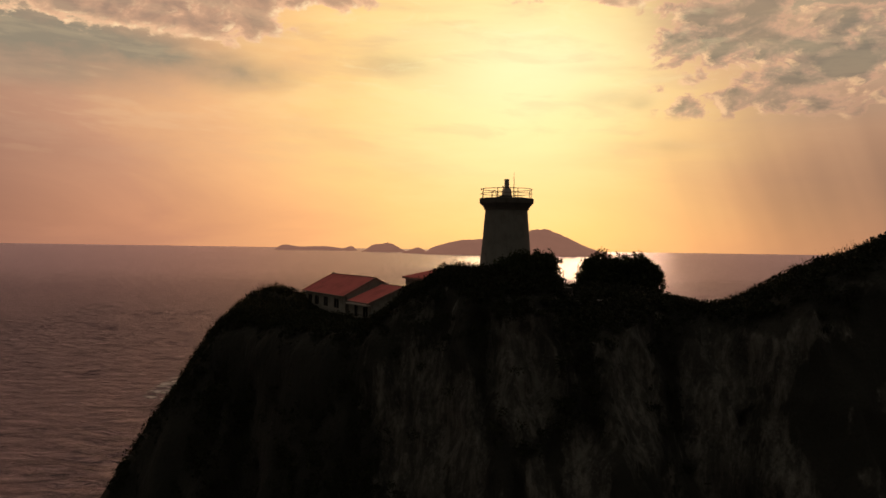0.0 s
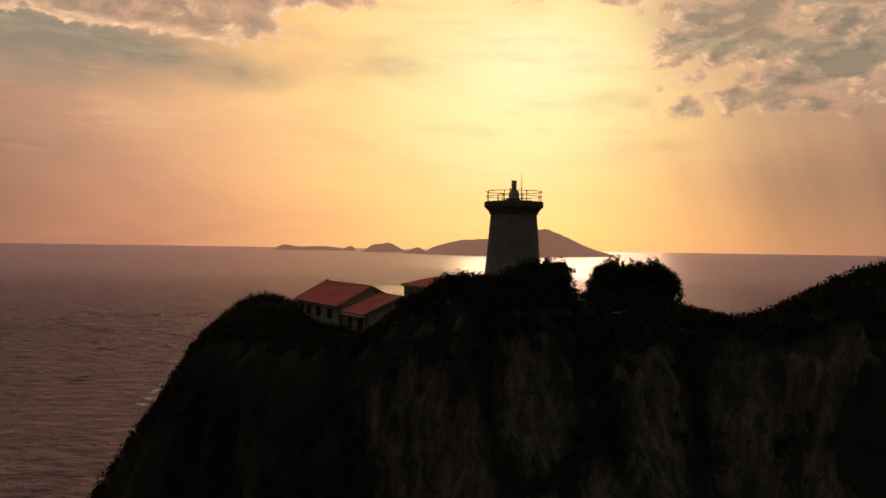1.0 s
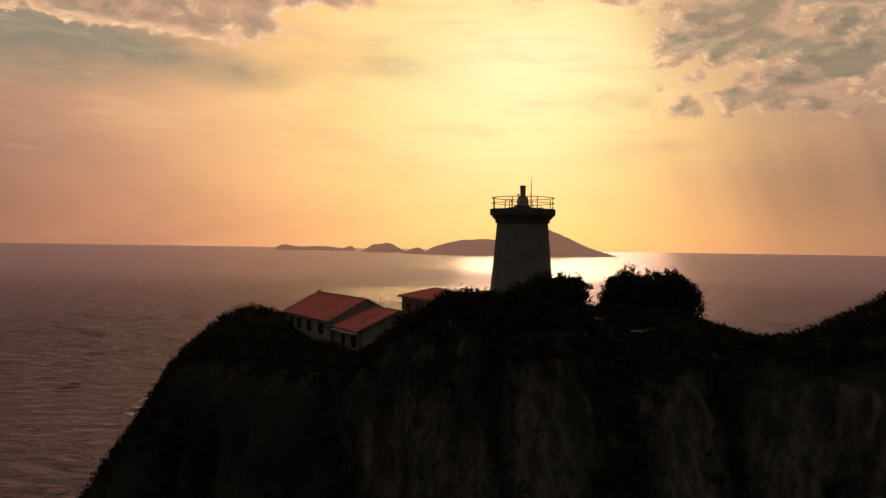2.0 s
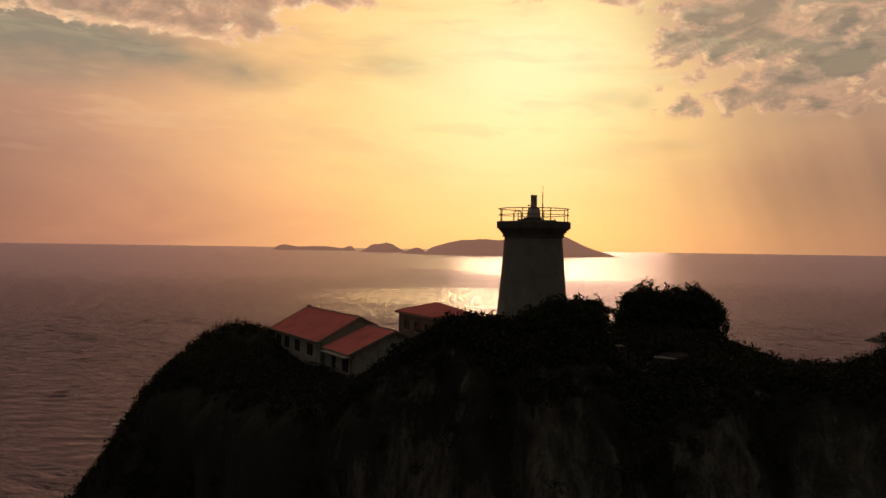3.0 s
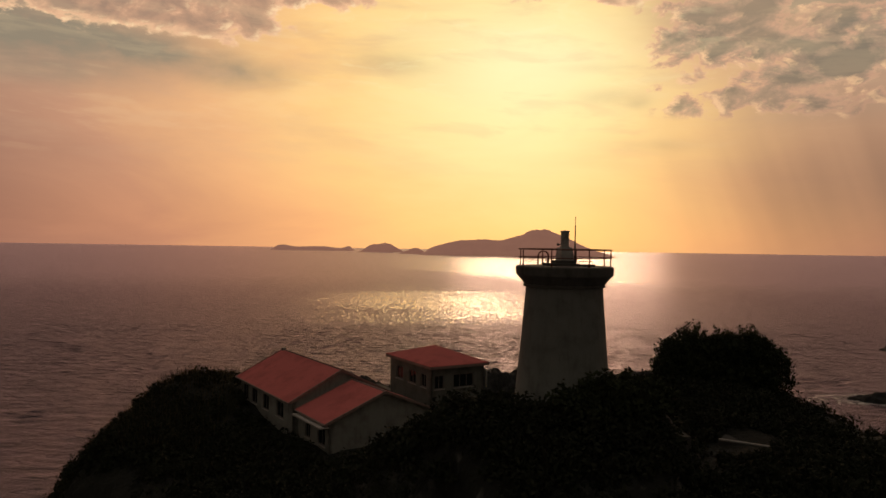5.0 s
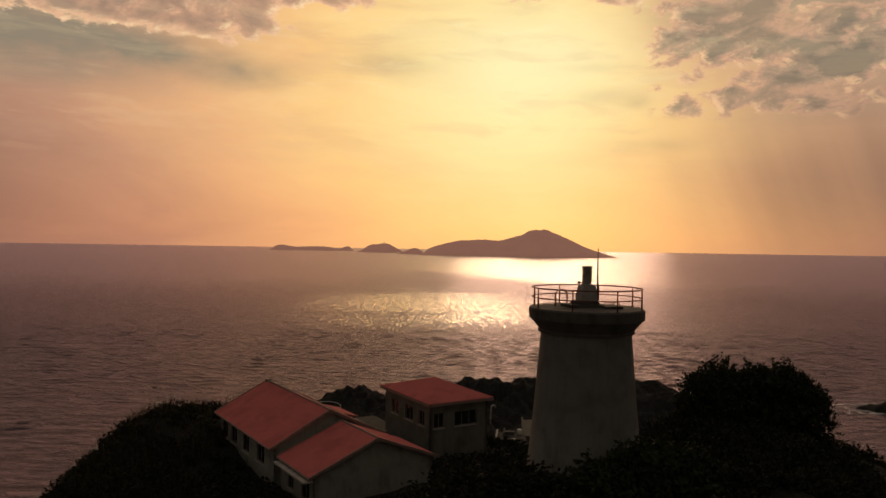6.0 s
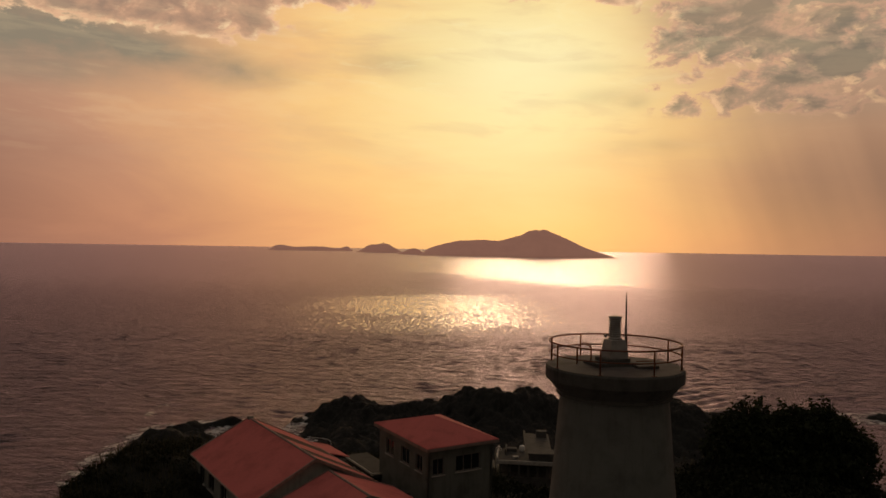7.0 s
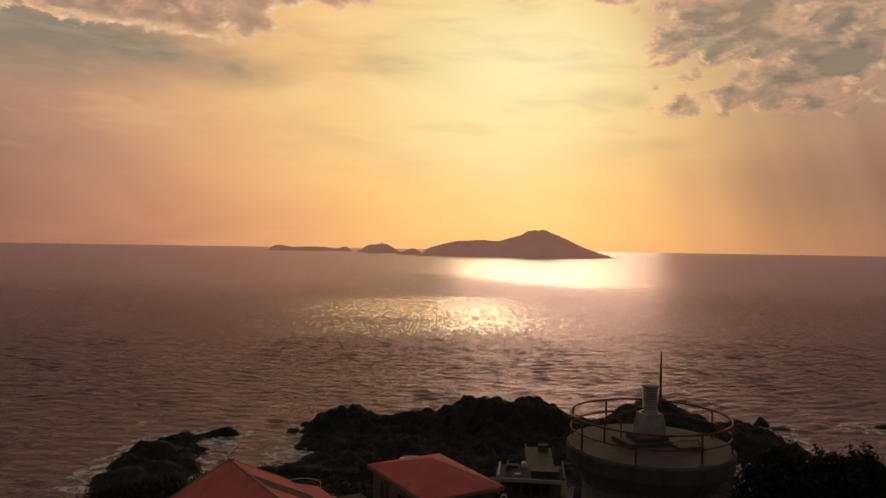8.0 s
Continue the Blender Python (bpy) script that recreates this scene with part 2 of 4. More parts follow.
M_BARK = weathered("bark", (0.10, 0.075, 0.055), (0.05, 0.04, 0.03), 0.9, 4.0, bump=0.02)

M_GLASS, n, b = material("window_glass")
b.inputs["Base Color"].default_value = (0.02, 0.024, 0.026, 1)
b.inputs["Roughness"].default_value = 0.06
n.put(b.inputs["Normal"], n.bump(n.noise(n.node("ShaderNodeTexCoord").outputs["Object"], 1.4, 2.0), 0.15, 0.01))


def leaf_material(name, light, dark):
    m, n, b = material(name)
    rnd = n.node("ShaderNodeNewGeometry").outputs["Random Per Island"]
    at = n.node("ShaderNodeTexCoord").outputs["Object"]
    n.put(b.inputs["Base Color"], n.mix(n.math("MULTIPLY", n.math("ADD", rnd, n.noise(at, 0.4, 3.0)), 0.5), light, dark))
    b.inputs["Roughness"].default_value = 0.85
    b.inputs["Specular IOR Level"].default_value = 0.2
    return m


M_LEAF = leaf_material("dark_green_leaf", (0.045, 0.055, 0.024), (0.020, 0.026, 0.012))
M_SHRUB = leaf_material("scrub_leaf", (0.034, 0.038, 0.020), (0.014, 0.017, 0.010))
M_GRASS = leaf_material("dry_grass", (0.10, 0.085, 0.045), (0.045, 0.042, 0.02))

# bare slabs on the cliff: place along x, height, half width, half height
SLABS = [(0.2, 35.5, 2.9, 6.0), (-8.6, 30.0, 3.6, 7.0), (-4.6, 29.0, 1.8, 6.0), (5.2, 27.0, 1.8, 4.0), (10.2, 33.0, 2.6, 6.0), (16.8, 31.0, 2.2, 7.5), (20.5, 27.0, 1.6, 6.0), (-1.5, 21.0, 4.0, 3.0), (13.0, 21.0, 3.0, 4.0)]

# ground: rock on the steep faces, scrub soil on the gentle ones
M_GROUND, n, b = material("cliff_ground")
at = n.node("ShaderNodeTexCoord").outputs["Object"]
x, y, z = n.split(at)
face = n.split(n.node("ShaderNodeNewGeometry").outputs["Normal"])[2]
tall = n.xyz(n.math("MULTIPLY", x, 0.15), n.math("MULTIPLY", y, 0.15), n.math("MULTIPLY", z, 0.05))
bare = n.noise(tall, 1.0, 5.0, 0.6, 0.6)
crack = n.noise(n.xyz(x, y, n.math("MULTIPLY", z, 0.30)), 0.9, 8.0, 0.68, 0.12)
grain = n.noise(at, 3.2, 6.0, 0.62)
stone = n.mix(n.step(crack, 0.38, 0.66), (0.034, 0.035, 0.030), (0.165, 0.165, 0.142))
stone = n.mix(n.math("MULTIPLY", n.step(grain, 0.5, 0.75), 0.6), stone, (0.20, 0.20, 0.172))
# dark weeping stains down the faces
weep = n.noise(n.xyz(n.math("MULTIPLY", x, 1.3), n.math("MULTIPLY", y, 0.6), n.math("MULTIPLY", z, 0.10)), 0.9, 6.0, 0.68, 0.1)
stone = n.mix(n.math("MULTIPLY", n.step(weep, 0.46, 0.62), 0.65), stone, (0.03, 0.031, 0.026))
wet = n.mix(n.step(crack, 0.4, 0.66), (0.013, 0.013, 0.012), n.mix(grain, (0.020, 0.020, 0.018), (0.042, 0.040, 0.035)))
soil = n.mix(grain, (0.010, 0.012, 0.008), (0.022, 0.022, 0.014))
steep = n.math("SUBTRACT", 1.0, n.step(face, 0.42, 0.72))
low = n.math("SUBTRACT", 1.0, n.step(z, 9.0, 15.0))
# the seaward shoulder is overgrown
open_face = n.step(n.math("ADD", x, n.math("MULTIPLY", n.math("SUBTRACT", bare, 0.5), 26.0)), -17.0, -10.0)
shown = n.math("MULTIPLY", n.math("MULTIPLY", steep, open_face), n.step(bare, 0.50, 0.56))
# great bare slabs between the overgrown gullies
for cx, cz, rx, rz in SLABS:
    a2 = n.math("POWER", n.math("ABSOLUTE", n.math("DIVIDE", n.math("SUBTRACT", x, cx), rx)), 2.0)
    c2 = n.math("POWER", n.math("ABSOLUTE", n.math("DIVIDE", n.math("SUBTRACT", z, cz), rz)), 2.0)
    ragged = n.math("ADD", n.math("ADD", a2, c2), n.math("MULTIPLY", n.math("SUBTRACT", crack, 0.5), 4.0))
    shown = n.math("MAXIMUM", shown, n.math("SUBTRACT", 1.0, n.step(ragged, 0.7, 1.2)))
n.put(b.inputs["Base Color"], n.mix(low, n.mix(shown, soil, stone), wet))
b.inputs["Roughness"].default_value = 0.9
n.put(b.inputs["Normal"], n.bump(grain, 0.8, 0.25, n.bump(crack, 0.7, 0.8)))

M_ROCK, n, b = material("shore_rock")
at = n.node("ShaderNodeTexCoord").outputs["Object"]
crack = n.noise(at, 0.5, 7.0, 0.65, 0.4)
grain = n.noise(at, 3.0, 6.0, 0.62)
n.put(b.inputs["Base Color"], n.mix(n.step(crack, 0.4, 0.66), (0.05, 0.045, 0.04), n.mix(grain, (0.12, 0.10, 0.085), (0.20, 0.17, 0.14))))
b.inputs["Roughness"].default_value = 0.75
n.put(b.inputs["Normal"], n.bump(grain, 0.7, 0.2, n.bump(crack, 0.7, 0.8)))

# far islands and beacon: the lit evening haze is put in as their own glow
M_FAR_GLOW, n, b = material("far_land_haze_glow")
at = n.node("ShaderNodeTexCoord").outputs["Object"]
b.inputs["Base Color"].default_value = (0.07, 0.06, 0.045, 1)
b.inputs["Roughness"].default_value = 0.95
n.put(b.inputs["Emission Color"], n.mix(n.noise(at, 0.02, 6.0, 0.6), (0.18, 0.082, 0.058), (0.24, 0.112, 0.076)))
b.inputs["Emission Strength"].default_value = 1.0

M_SEA, n, b = material("sea_water")
at = n.node("ShaderNodeTexCoord").outputs["Object"]
x, y, z = n.split(at)
swell = n.noise(n.xyz(n.math("MULTIPLY", x, 0.45), y, 0.0), 0.07, 4.0, 0.6, 0.3)
chop = n.noise(n.xyz(n.math("MULTIPLY", x, 0.42), y, 4.0), 0.22, 6.0, 0.66, 0.5)
ripple = n.noise(n.xyz(n.math("MULTIPLY", x, 0.7), y, 0.0), 1.1, 4.0, 0.62)
edge_noise = n.noise(n.xyz(n.math("MULTIPLY", x, 0.35), y, 9.0), 0.0028, 3.0, 0.5, 0.5)
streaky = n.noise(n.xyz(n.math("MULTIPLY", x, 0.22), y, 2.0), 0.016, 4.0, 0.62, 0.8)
edge_shift = n.math("SUBTRACT", n.math("ADD", n.math("MULTIPLY", edge_noise, 0.5), n.math("MULTIPLY", streaky, 0.5)), 0.5)
# calmer water put in for sun between cloud shadows: a wide reach far out, nearer in towards the sun, and one tongue off
# the headland
reach = n.math("ADD", n.math("ADD", y, n.math("MULTIPLY", edge_shift, 900.0)), n.math("MULTIPLY", n.math("MINIMUM", n.math("MAXIMUM", x, -200.0), 170.0), 1.5))
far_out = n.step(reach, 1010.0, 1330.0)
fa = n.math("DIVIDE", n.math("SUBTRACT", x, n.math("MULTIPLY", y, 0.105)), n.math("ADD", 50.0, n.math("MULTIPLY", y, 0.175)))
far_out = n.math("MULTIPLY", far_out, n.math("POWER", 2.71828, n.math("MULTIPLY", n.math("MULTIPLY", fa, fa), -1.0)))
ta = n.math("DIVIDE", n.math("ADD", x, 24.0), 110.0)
tb = n.math("DIVIDE", n.math("SUBTRACT", n.math("ADD", y, n.math("MULTIPLY", edge_shift, 700.0)), 625.0), 190.0)
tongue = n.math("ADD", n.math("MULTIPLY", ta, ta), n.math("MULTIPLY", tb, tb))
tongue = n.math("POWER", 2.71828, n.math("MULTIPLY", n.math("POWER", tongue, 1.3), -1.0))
sun_patch = n.math("SUBTRACT", 1.0, n.math("MULTIPLY", n.math("SUBTRACT", 1.0, far_out), n.math("SUBTRACT", 1.0, n.math("MULTIPLY", tongue, 0.95))))
calm = n.math("SUBTRACT", 1.0, n.math("MULTIPLY", sun_patch, 0.75))
brisk = n.math("SUBTRACT", 1.0, n.math("MULTIPLY", sun_patch, 0.55))
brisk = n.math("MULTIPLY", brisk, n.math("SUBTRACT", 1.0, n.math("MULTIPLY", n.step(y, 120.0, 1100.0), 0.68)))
ripple, chop, swell = [n.math("MULTIPLY", n.math("SUBTRACT", v, 0.5), k) for v, k in ((ripple, brisk), (chop, brisk), (swell, calm))]
rough_sea = n.bump(ripple, 1.0, 0.28, n.bump(chop, 1.0, 3.5, n.bump(swell, 1.0, 1.0)))
deep, gloss, fres, both_w = n.node("ShaderNodeBsdfDiffuse"), n.node("ShaderNodeBsdfGlossy"), n.node("ShaderNodeFresnel"), n.node("ShaderNodeMixShader")
deep.inputs["Color"].default_value = (0.082, 0.078, 0.082, 1)
gloss.inputs["Color"].default_value = (0.96, 0.80, 0.93, 1)
fres.inputs["IOR"].default_value = 1.333
n.put(gloss.inputs["Roughness"], n.math("ADD", 0.33, n.math("MULTIPLY", sun_patch, 0.09)))
for node_in in (gloss.inputs["Normal"], fres.inputs["Normal"], deep.inputs["Normal"]):
    n.put(node_in, rough_sea)
n.put(both_w.inputs[0], fres.outputs[0])
n.put(both_w.inputs[1], deep.outputs[0])
n.put(both_w.inputs[2], gloss.outputs[0])
# sun glitter put in as small mirror-bright facets among the calmer waves
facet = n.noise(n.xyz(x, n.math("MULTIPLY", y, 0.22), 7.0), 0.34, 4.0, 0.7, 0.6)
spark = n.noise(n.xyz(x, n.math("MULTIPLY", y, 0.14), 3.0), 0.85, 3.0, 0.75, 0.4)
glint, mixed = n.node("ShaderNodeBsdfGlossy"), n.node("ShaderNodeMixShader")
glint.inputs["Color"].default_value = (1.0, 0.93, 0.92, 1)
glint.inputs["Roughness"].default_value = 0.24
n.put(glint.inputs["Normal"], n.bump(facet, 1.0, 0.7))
n.put(mixed.inputs[0], n.math("MULTIPLY", n.step(n.math("ADD", spark, n.math("MULTIPLY", n.math("SUBTRACT", sun_patch, 1.0), 0.24)), 0.39, 0.57), n.math("MULTIPLY", n.step(sun_patch, 0.03, 0.30), 0.95)))
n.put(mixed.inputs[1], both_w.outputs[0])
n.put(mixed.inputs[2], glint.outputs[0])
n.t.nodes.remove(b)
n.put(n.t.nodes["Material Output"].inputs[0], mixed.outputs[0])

M_FOAM, n, b = material("sea_foam")
at = n.node("ShaderNodeTexCoord").outputs["Object"]
b.inputs["Base Color"].default_value = (0.85, 0.82, 0.80, 1)
b.inputs["Roughness"].default_value = 0.8
n.put(b.inputs["Alpha"], n.math("MULTIPLY", n.step(n.noise(at, 0.22, 7.0, 0.7, 1.2), 0.44, 0.60), 0.9))


# ---- mesh helpers ----
def mesh_object(name, verts, faces, mat, parent=None, smooth=False):
    me = bpy.data.meshes.new(name)
    me.from_pydata([tuple(v) for v in verts], [], [tuple(f) for f in faces])
    me.materials.append(mat)
    if smooth:
        me.shade_smooth()
    ob = new(name, me)
    ob.parent = parent
    return ob


def part(name, bm, mat, parent=None, label="", smooth=False):
    """Links a bmesh as one mesh object under a thing or a part."""
    me = bpy.data.meshes.new(name)
    bmesh.ops.recalc_face_normals(bm, faces=bm.faces)
    bm.to_mesh(me)
    bm.free()
    me.materials.append(mat)
    if smooth:
        me.shade_smooth()
    ob = new(name, me)
    ob.parent = parent
    return tagged(ob, label)


def thing(name, label, category, group="", at=None, kind=""):
    ob = new(name)
    ob.empty_display_size = 0.5
    if at is not None:
        ob.matrix_basis = at
    return tagged(ob, label, category, group, kind)


def add_box(bm, size, at=(0, 0, 0), turn=0.0, bevel=0.0, m=None):
    """A box of that size whose underside is centred on at."""
    mat = Matrix.Translation(at) @ Matrix.Rotation(radians(turn), 4, "Z") @ Matrix.Translation((0, 0, size[2] / 2)) @ Matrix.Diagonal((*size, 1))
    got = bmesh.ops.create_cube(bm, size=1.0, matrix=(m or Matrix()) @ mat)
    if bevel:
        edges = list({e for v in got["verts"] for e in v.link_edges})
        bmesh.ops.bevel(bm, geom=edges, offset=bevel, segments=1, affect="EDGES")
    return bm


def box(size, at=(0, 0, 0), turn=0.0, bevel=0.0, m=None):
    return add_box(bmesh.new(), size, at, turn, bevel, m)


def add_tube(bm, path, radius, sides=8, closed=False, radii=None):
    """A round bar along a path."""
    pts = [Vector(p) for p in path]
    count = len(pts)
    rings = []
    for i, p in enumerate(pts):
        if closed:
            d = pts[(i + 1) % count] - pts[i - 1]
        else:
            d = pts[min(i + 1, count - 1)] - pts[max(i - 1, 0)]
        d.normalize()
        a = d.cross(Vector((0, 0, 1)) if abs(d.z) < 0.95 else Vector((1, 0, 0))).normalized()
        c = d.cross(a)
        r = radii[i] if radii else radius
        rings.append([bm.verts.new(p + (a * math.cos(k * math.tau / sides) + c * math.sin(k * math.tau / sides)) * r) for k in range(sides)])
    for i in range(count if closed else count - 1):
        r0, r1 = rings[i], rings[(i + 1) % count]
        for k in range(sides):
            bm.faces.new((r0[k], r0[(k + 1) % sides], r1[(k + 1) % sides], r1[k]))
    if not closed:
        bm.faces.new(rings[0])
        bm.faces.new(rings[-1])
    return bm


def tube(path, radius, sides=8, closed=False, radii=None):
    return add_tube(bmesh.new(), path, radius, sides, closed, radii)


def lathe(profile, sides=64, cap=True):
    """A turned body from (radius, height) pairs."""
    bm = bmesh.new()
    rings = [[bm.verts.new((r * math.cos(k * math.tau / sides), r * math.sin(k * math.tau / sides), z)) for k in range(sides)] for r, z in profile]
    for a, c in zip(rings, rings[1:]):
        for k in range(sides):
            bm.faces.new((a[k], a[(k + 1) % sides], c[(k + 1) % sides], c[k]))
    if cap:
        bm.faces.new(rings[0])
        bm.faces.new(rings[-1])
    return bm


# ---- the lie of the land ----
def ease(v, lo, hi):
    t = np.clip((v - lo) / (hi - lo), 0.0, 1.0)
    return t * t * (3 - 2 * t)


def hump(x, y, cx, cy, rx, ry, h, power=2.0):
    d = (np.abs((x - cx) / rx) ** power + np.abs((y - cy) / ry) ** power)
    return h * np.exp(-d)


def smin(a, c, k):
    h = np.clip(0.5 + 0.5 * (c - a) / k, 0.0, 1.0)
    return c * (1 - h) + a * h - k * h * (1 - h)


RNG = np.random.RandomState(7)
GRID = RNG.rand(64, 64, 2)


def rough(x, y, size, layer=0):
    """Smooth value noise, -1 to 1, at that size in metres."""
    u, v = np.asarray(x) / size + 17.3, np.asarray(y) / size + 9.1
    i, j = np.floor(u).astype(int), np.floor(v).astype(int)
    fu, fv = u - i, v - j
    fu, fv = fu * fu * (3 - 2 * fu), fv * fv * (3 - 2 * fv)
    g = GRID[:, :, layer]
    a, c = g[i % 64, j % 64], g[(i + 1) % 64, j % 64]
    d, e = g[i % 64, (j + 1) % 64], g[(i + 1) % 64, (j + 1) % 64]
    return 2 * ((a * (1 - fu) + c * fu) * (1 - fv) + (d * (1 - fu) + e * fu) * fv) - 1


def land(x, y):
    """Height of the ground above the sea."""
    x, y = np.asarray(x, float), np.asarray(y, float)
    shelf = 36.3 + 3.9 * ease(x, 2.0, 13.0) - 1.5 * ease(x, 17.0, 23.0)
    shelf = shelf + hump(x, y, -31.5, 28.0, 6.5, 11.0, 2.5) + hump(x, y, -27.0, 39.0, 6.0, 5.0, 3.0)
    fold = ease(x, 3.0, 6.0)
    crest = 7.2 * np.exp(-((y + 4.0 - 5.0 * fold) / (10.0 - 2.0 * fold)) ** 2) * ease(x, -17.0, -5.0) * (1 - ease(x, 4.0, 9.5))
    hill = (0.52 * np.maximum(x - 19.5, 0) + 1.1 * ease(x, 19.5, 24.5) * (1 - ease(x, 28.0, 40.0))) * (1 - ease(y, -13.0, 6.0)) * (1 - 0.5 * ease(x, 45.0, 80.0))
    side = ease(x, -4.0, 8.0)
    top = shelf + crest + hill - (0.275 + 0.10 * side) * np.maximum(y - 28.0 + 8.0 * side, 0)
    edge = -10.5 - 8.0 * ease(x, 16.0, 30.0) + 0.74 * np.maximum(-2.0 - x, 0) + 2.2 * rough(x, y * 0, 9.0) + 0.9 * rough(x, y * 0, 3.1, 1)
    front = 43.0 + 2.05 * (y - edge)
    front = front + 1.4 * rough(x * 1.0, front * 0.25, 3.2) + 0.7 * rough(x, front * 0.3, 1.3, 1)
    left = 38.0 + 1.50 * (x + 34.0 - 0.06 * np.maximum(y - 60.0, 0) + 1.5 * rough(y, y * 0, 14.0))
    right = 60.0 - 0.9 * (x - 62.0)
    lee = 39.4 - 0.78 * (x - 24.2) + 3.0 * np.maximum(10.0 - y, 0)
    z = smin(smin(smin(smin(top, front, 2.5), left, 4.0), right, 6.0), lee, 2.0)
    # rocky headland, low shelf and skerries of the far shore, from 5 m under the sea
    bumps = (hump(x, y, 13, 201, 21, 13, 8.6, 3.4) + hump(x, y, 1, 200, 3, 5, 1.6) + hump(x, y, -36, 202, 12, 9, 6.0, 2.6) + hump(x, y, -15, 198, 7, 6, 3.0)
             + hump(x, y, 10, 168, 60, 40, 7.2, 8.0) + hump(x, y, -78, 158, 13.5, 24, 7.4, 4.0) + hump(x, y, 70, 189, 27, 19, 8.8, 5.0)
             + hump(x, y, -70, 191, 9, 2.6, 6.3) + hump(x, y, -80, 186, 7, 5.0, 6.4) + hump(x, y, -50, 203, 2.6, 1.8, 5.9) + hump(x, y, 97, 213, 5, 2.5, 5.9)
             + hump(x, y, 146, 209, 19, 7, 6.9))
    # the gut between the west rock and the headland
    bumps = bumps - 6.5 * np.exp(-((x + 60.5 - 0.30 * (y - 178.0)) / 5.0) ** 2) * ease(y, 158, 170)
    z = np.maximum(z, -5.0 + bumps)
    shore = ease(y, 120, 170) * ease(z, -4.5, -1.0)
    jag = 0.45 - np.abs(rough(x + 0.4 * y, y, 6.0)) + 0.7 * (0.45 - np.abs(rough(x, y - 0.3 * x, 3.1, 1))) + 0.35 * (0.45 - np.abs(rough(x, y, 1.6)))
    z = z + shore * (2.6 * jag + 0.8 * rough(x, y, 9.0, 1))
    return z + 0.35 * rough(x, y, 4.2) + 0.2 * rough(x, y, 1.7, 1)


def height(x, y):
    return float(land(np.array([x]), np.array([y]))[0])


# ---- sea and ground ----
def grid_mesh(name, px, py, pz, mat, keep=None, smooth=True):
    """A sheet over rows and columns of places."""
    r, c = px.shape
    idx = np.arange(c * r, dtype=np.int32).reshape(r, c)
    faces = np.stack([idx[:-1, :-1].ravel(), idx[:-1, 1:].ravel(), idx[1:, 1:].ravel(), idx[1:, :-1].ravel()], 1)
    if keep is not None:
        faces = faces[keep.ravel()[faces].any(1)]
    me = bpy.data.meshes.new(name)
    me.vertices.add(r * c)
    me.vertices.foreach_set("co", np.stack([px.ravel(), py.ravel(), pz.ravel()], 1).astype(np.float32).ravel())
    me.loops.add(faces.size)
    me.loops.foreach_set("vertex_index", faces.ravel())
    me.polygons.add(len(faces))
    me.polygons.foreach_set("loop_start", np.arange(0, faces.size, 4, dtype=np.int32))
    me.polygons.foreach_set("use_smooth", np.full(len(faces), smooth))
    me.update(calc_edges=True)
    me.materials.append(mat)
    return new(name, me)


def spread(start, end, step, growth):
    """Places from start to end whose steps grow."""
    out, sign = [start], 1 if end > start else -1
    while (end - out[-1]) * sign > step:
        out.append(out[-1] + sign * step)
        step *= growth
    return out + [end]


def build_sea():
    """One sheet to the horizon, with a windblown sea of crossing waves round the islet."""
    east, west = spread(230.0, 3700.0, 1.3, 1.07), spread(-230.0, -3700.0, 1.3, 1.07)
    xs = np.array(west[::-1] + list(np.arange(-228.7, 229.0, 1.3)) + east)
    ys = np.array(spread(-20.0, -2500.0, 1.6, 1.12)[::-1] + list(np.arange(-18.0, 60.0, 1.6)) + spread(60.0, 320.0, 0.85, 1.0)[:-1] + spread(320.0, 4820.0, 0.86, 1.010))
    gx, gy = np.meshgrid(xs, ys)
    step = np.maximum(np.gradient(xs)[None, :] * 0.75, np.gradient(ys)[:, None])
    rng = np.random.RandomState(21)
    wx = gx + 5.0 * rough(gx, gy, 46.0) + 2.0 * rough(gx, gy, 17.0, 1)
    wy = gy + 5.0 * rough(gx + 300, gy, 46.0, 1) + 2.0 * rough(gx, gy + 90, 17.0)
    gz = np.zeros_like(gx)
    for k in range(44):
        length = 2.3 * 4.0 ** rng.rand()
        a = radians(-90 + 8 + rng.normal() * 24)
        fade = np.clip((length / step - 2.5) / 2.0, 0.0, 1.0)
        wave = np.sin((math.cos(a) * wx + math.sin(a) * wy) * math.tau / length + rng.rand() * math.tau)
        gz += 0.0060 * length * fade * (wave + 0.25 * np.cos(2 * np.arcsin(wave * 0.999)))
    gz *= (0.9 + 0.25 * rough(gx, gy, 55.0, 1)) * (1 - 0.8 * ease(land(gx, gy), -4.2, -1.0))
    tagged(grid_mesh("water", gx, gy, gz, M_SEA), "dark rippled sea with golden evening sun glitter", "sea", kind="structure")


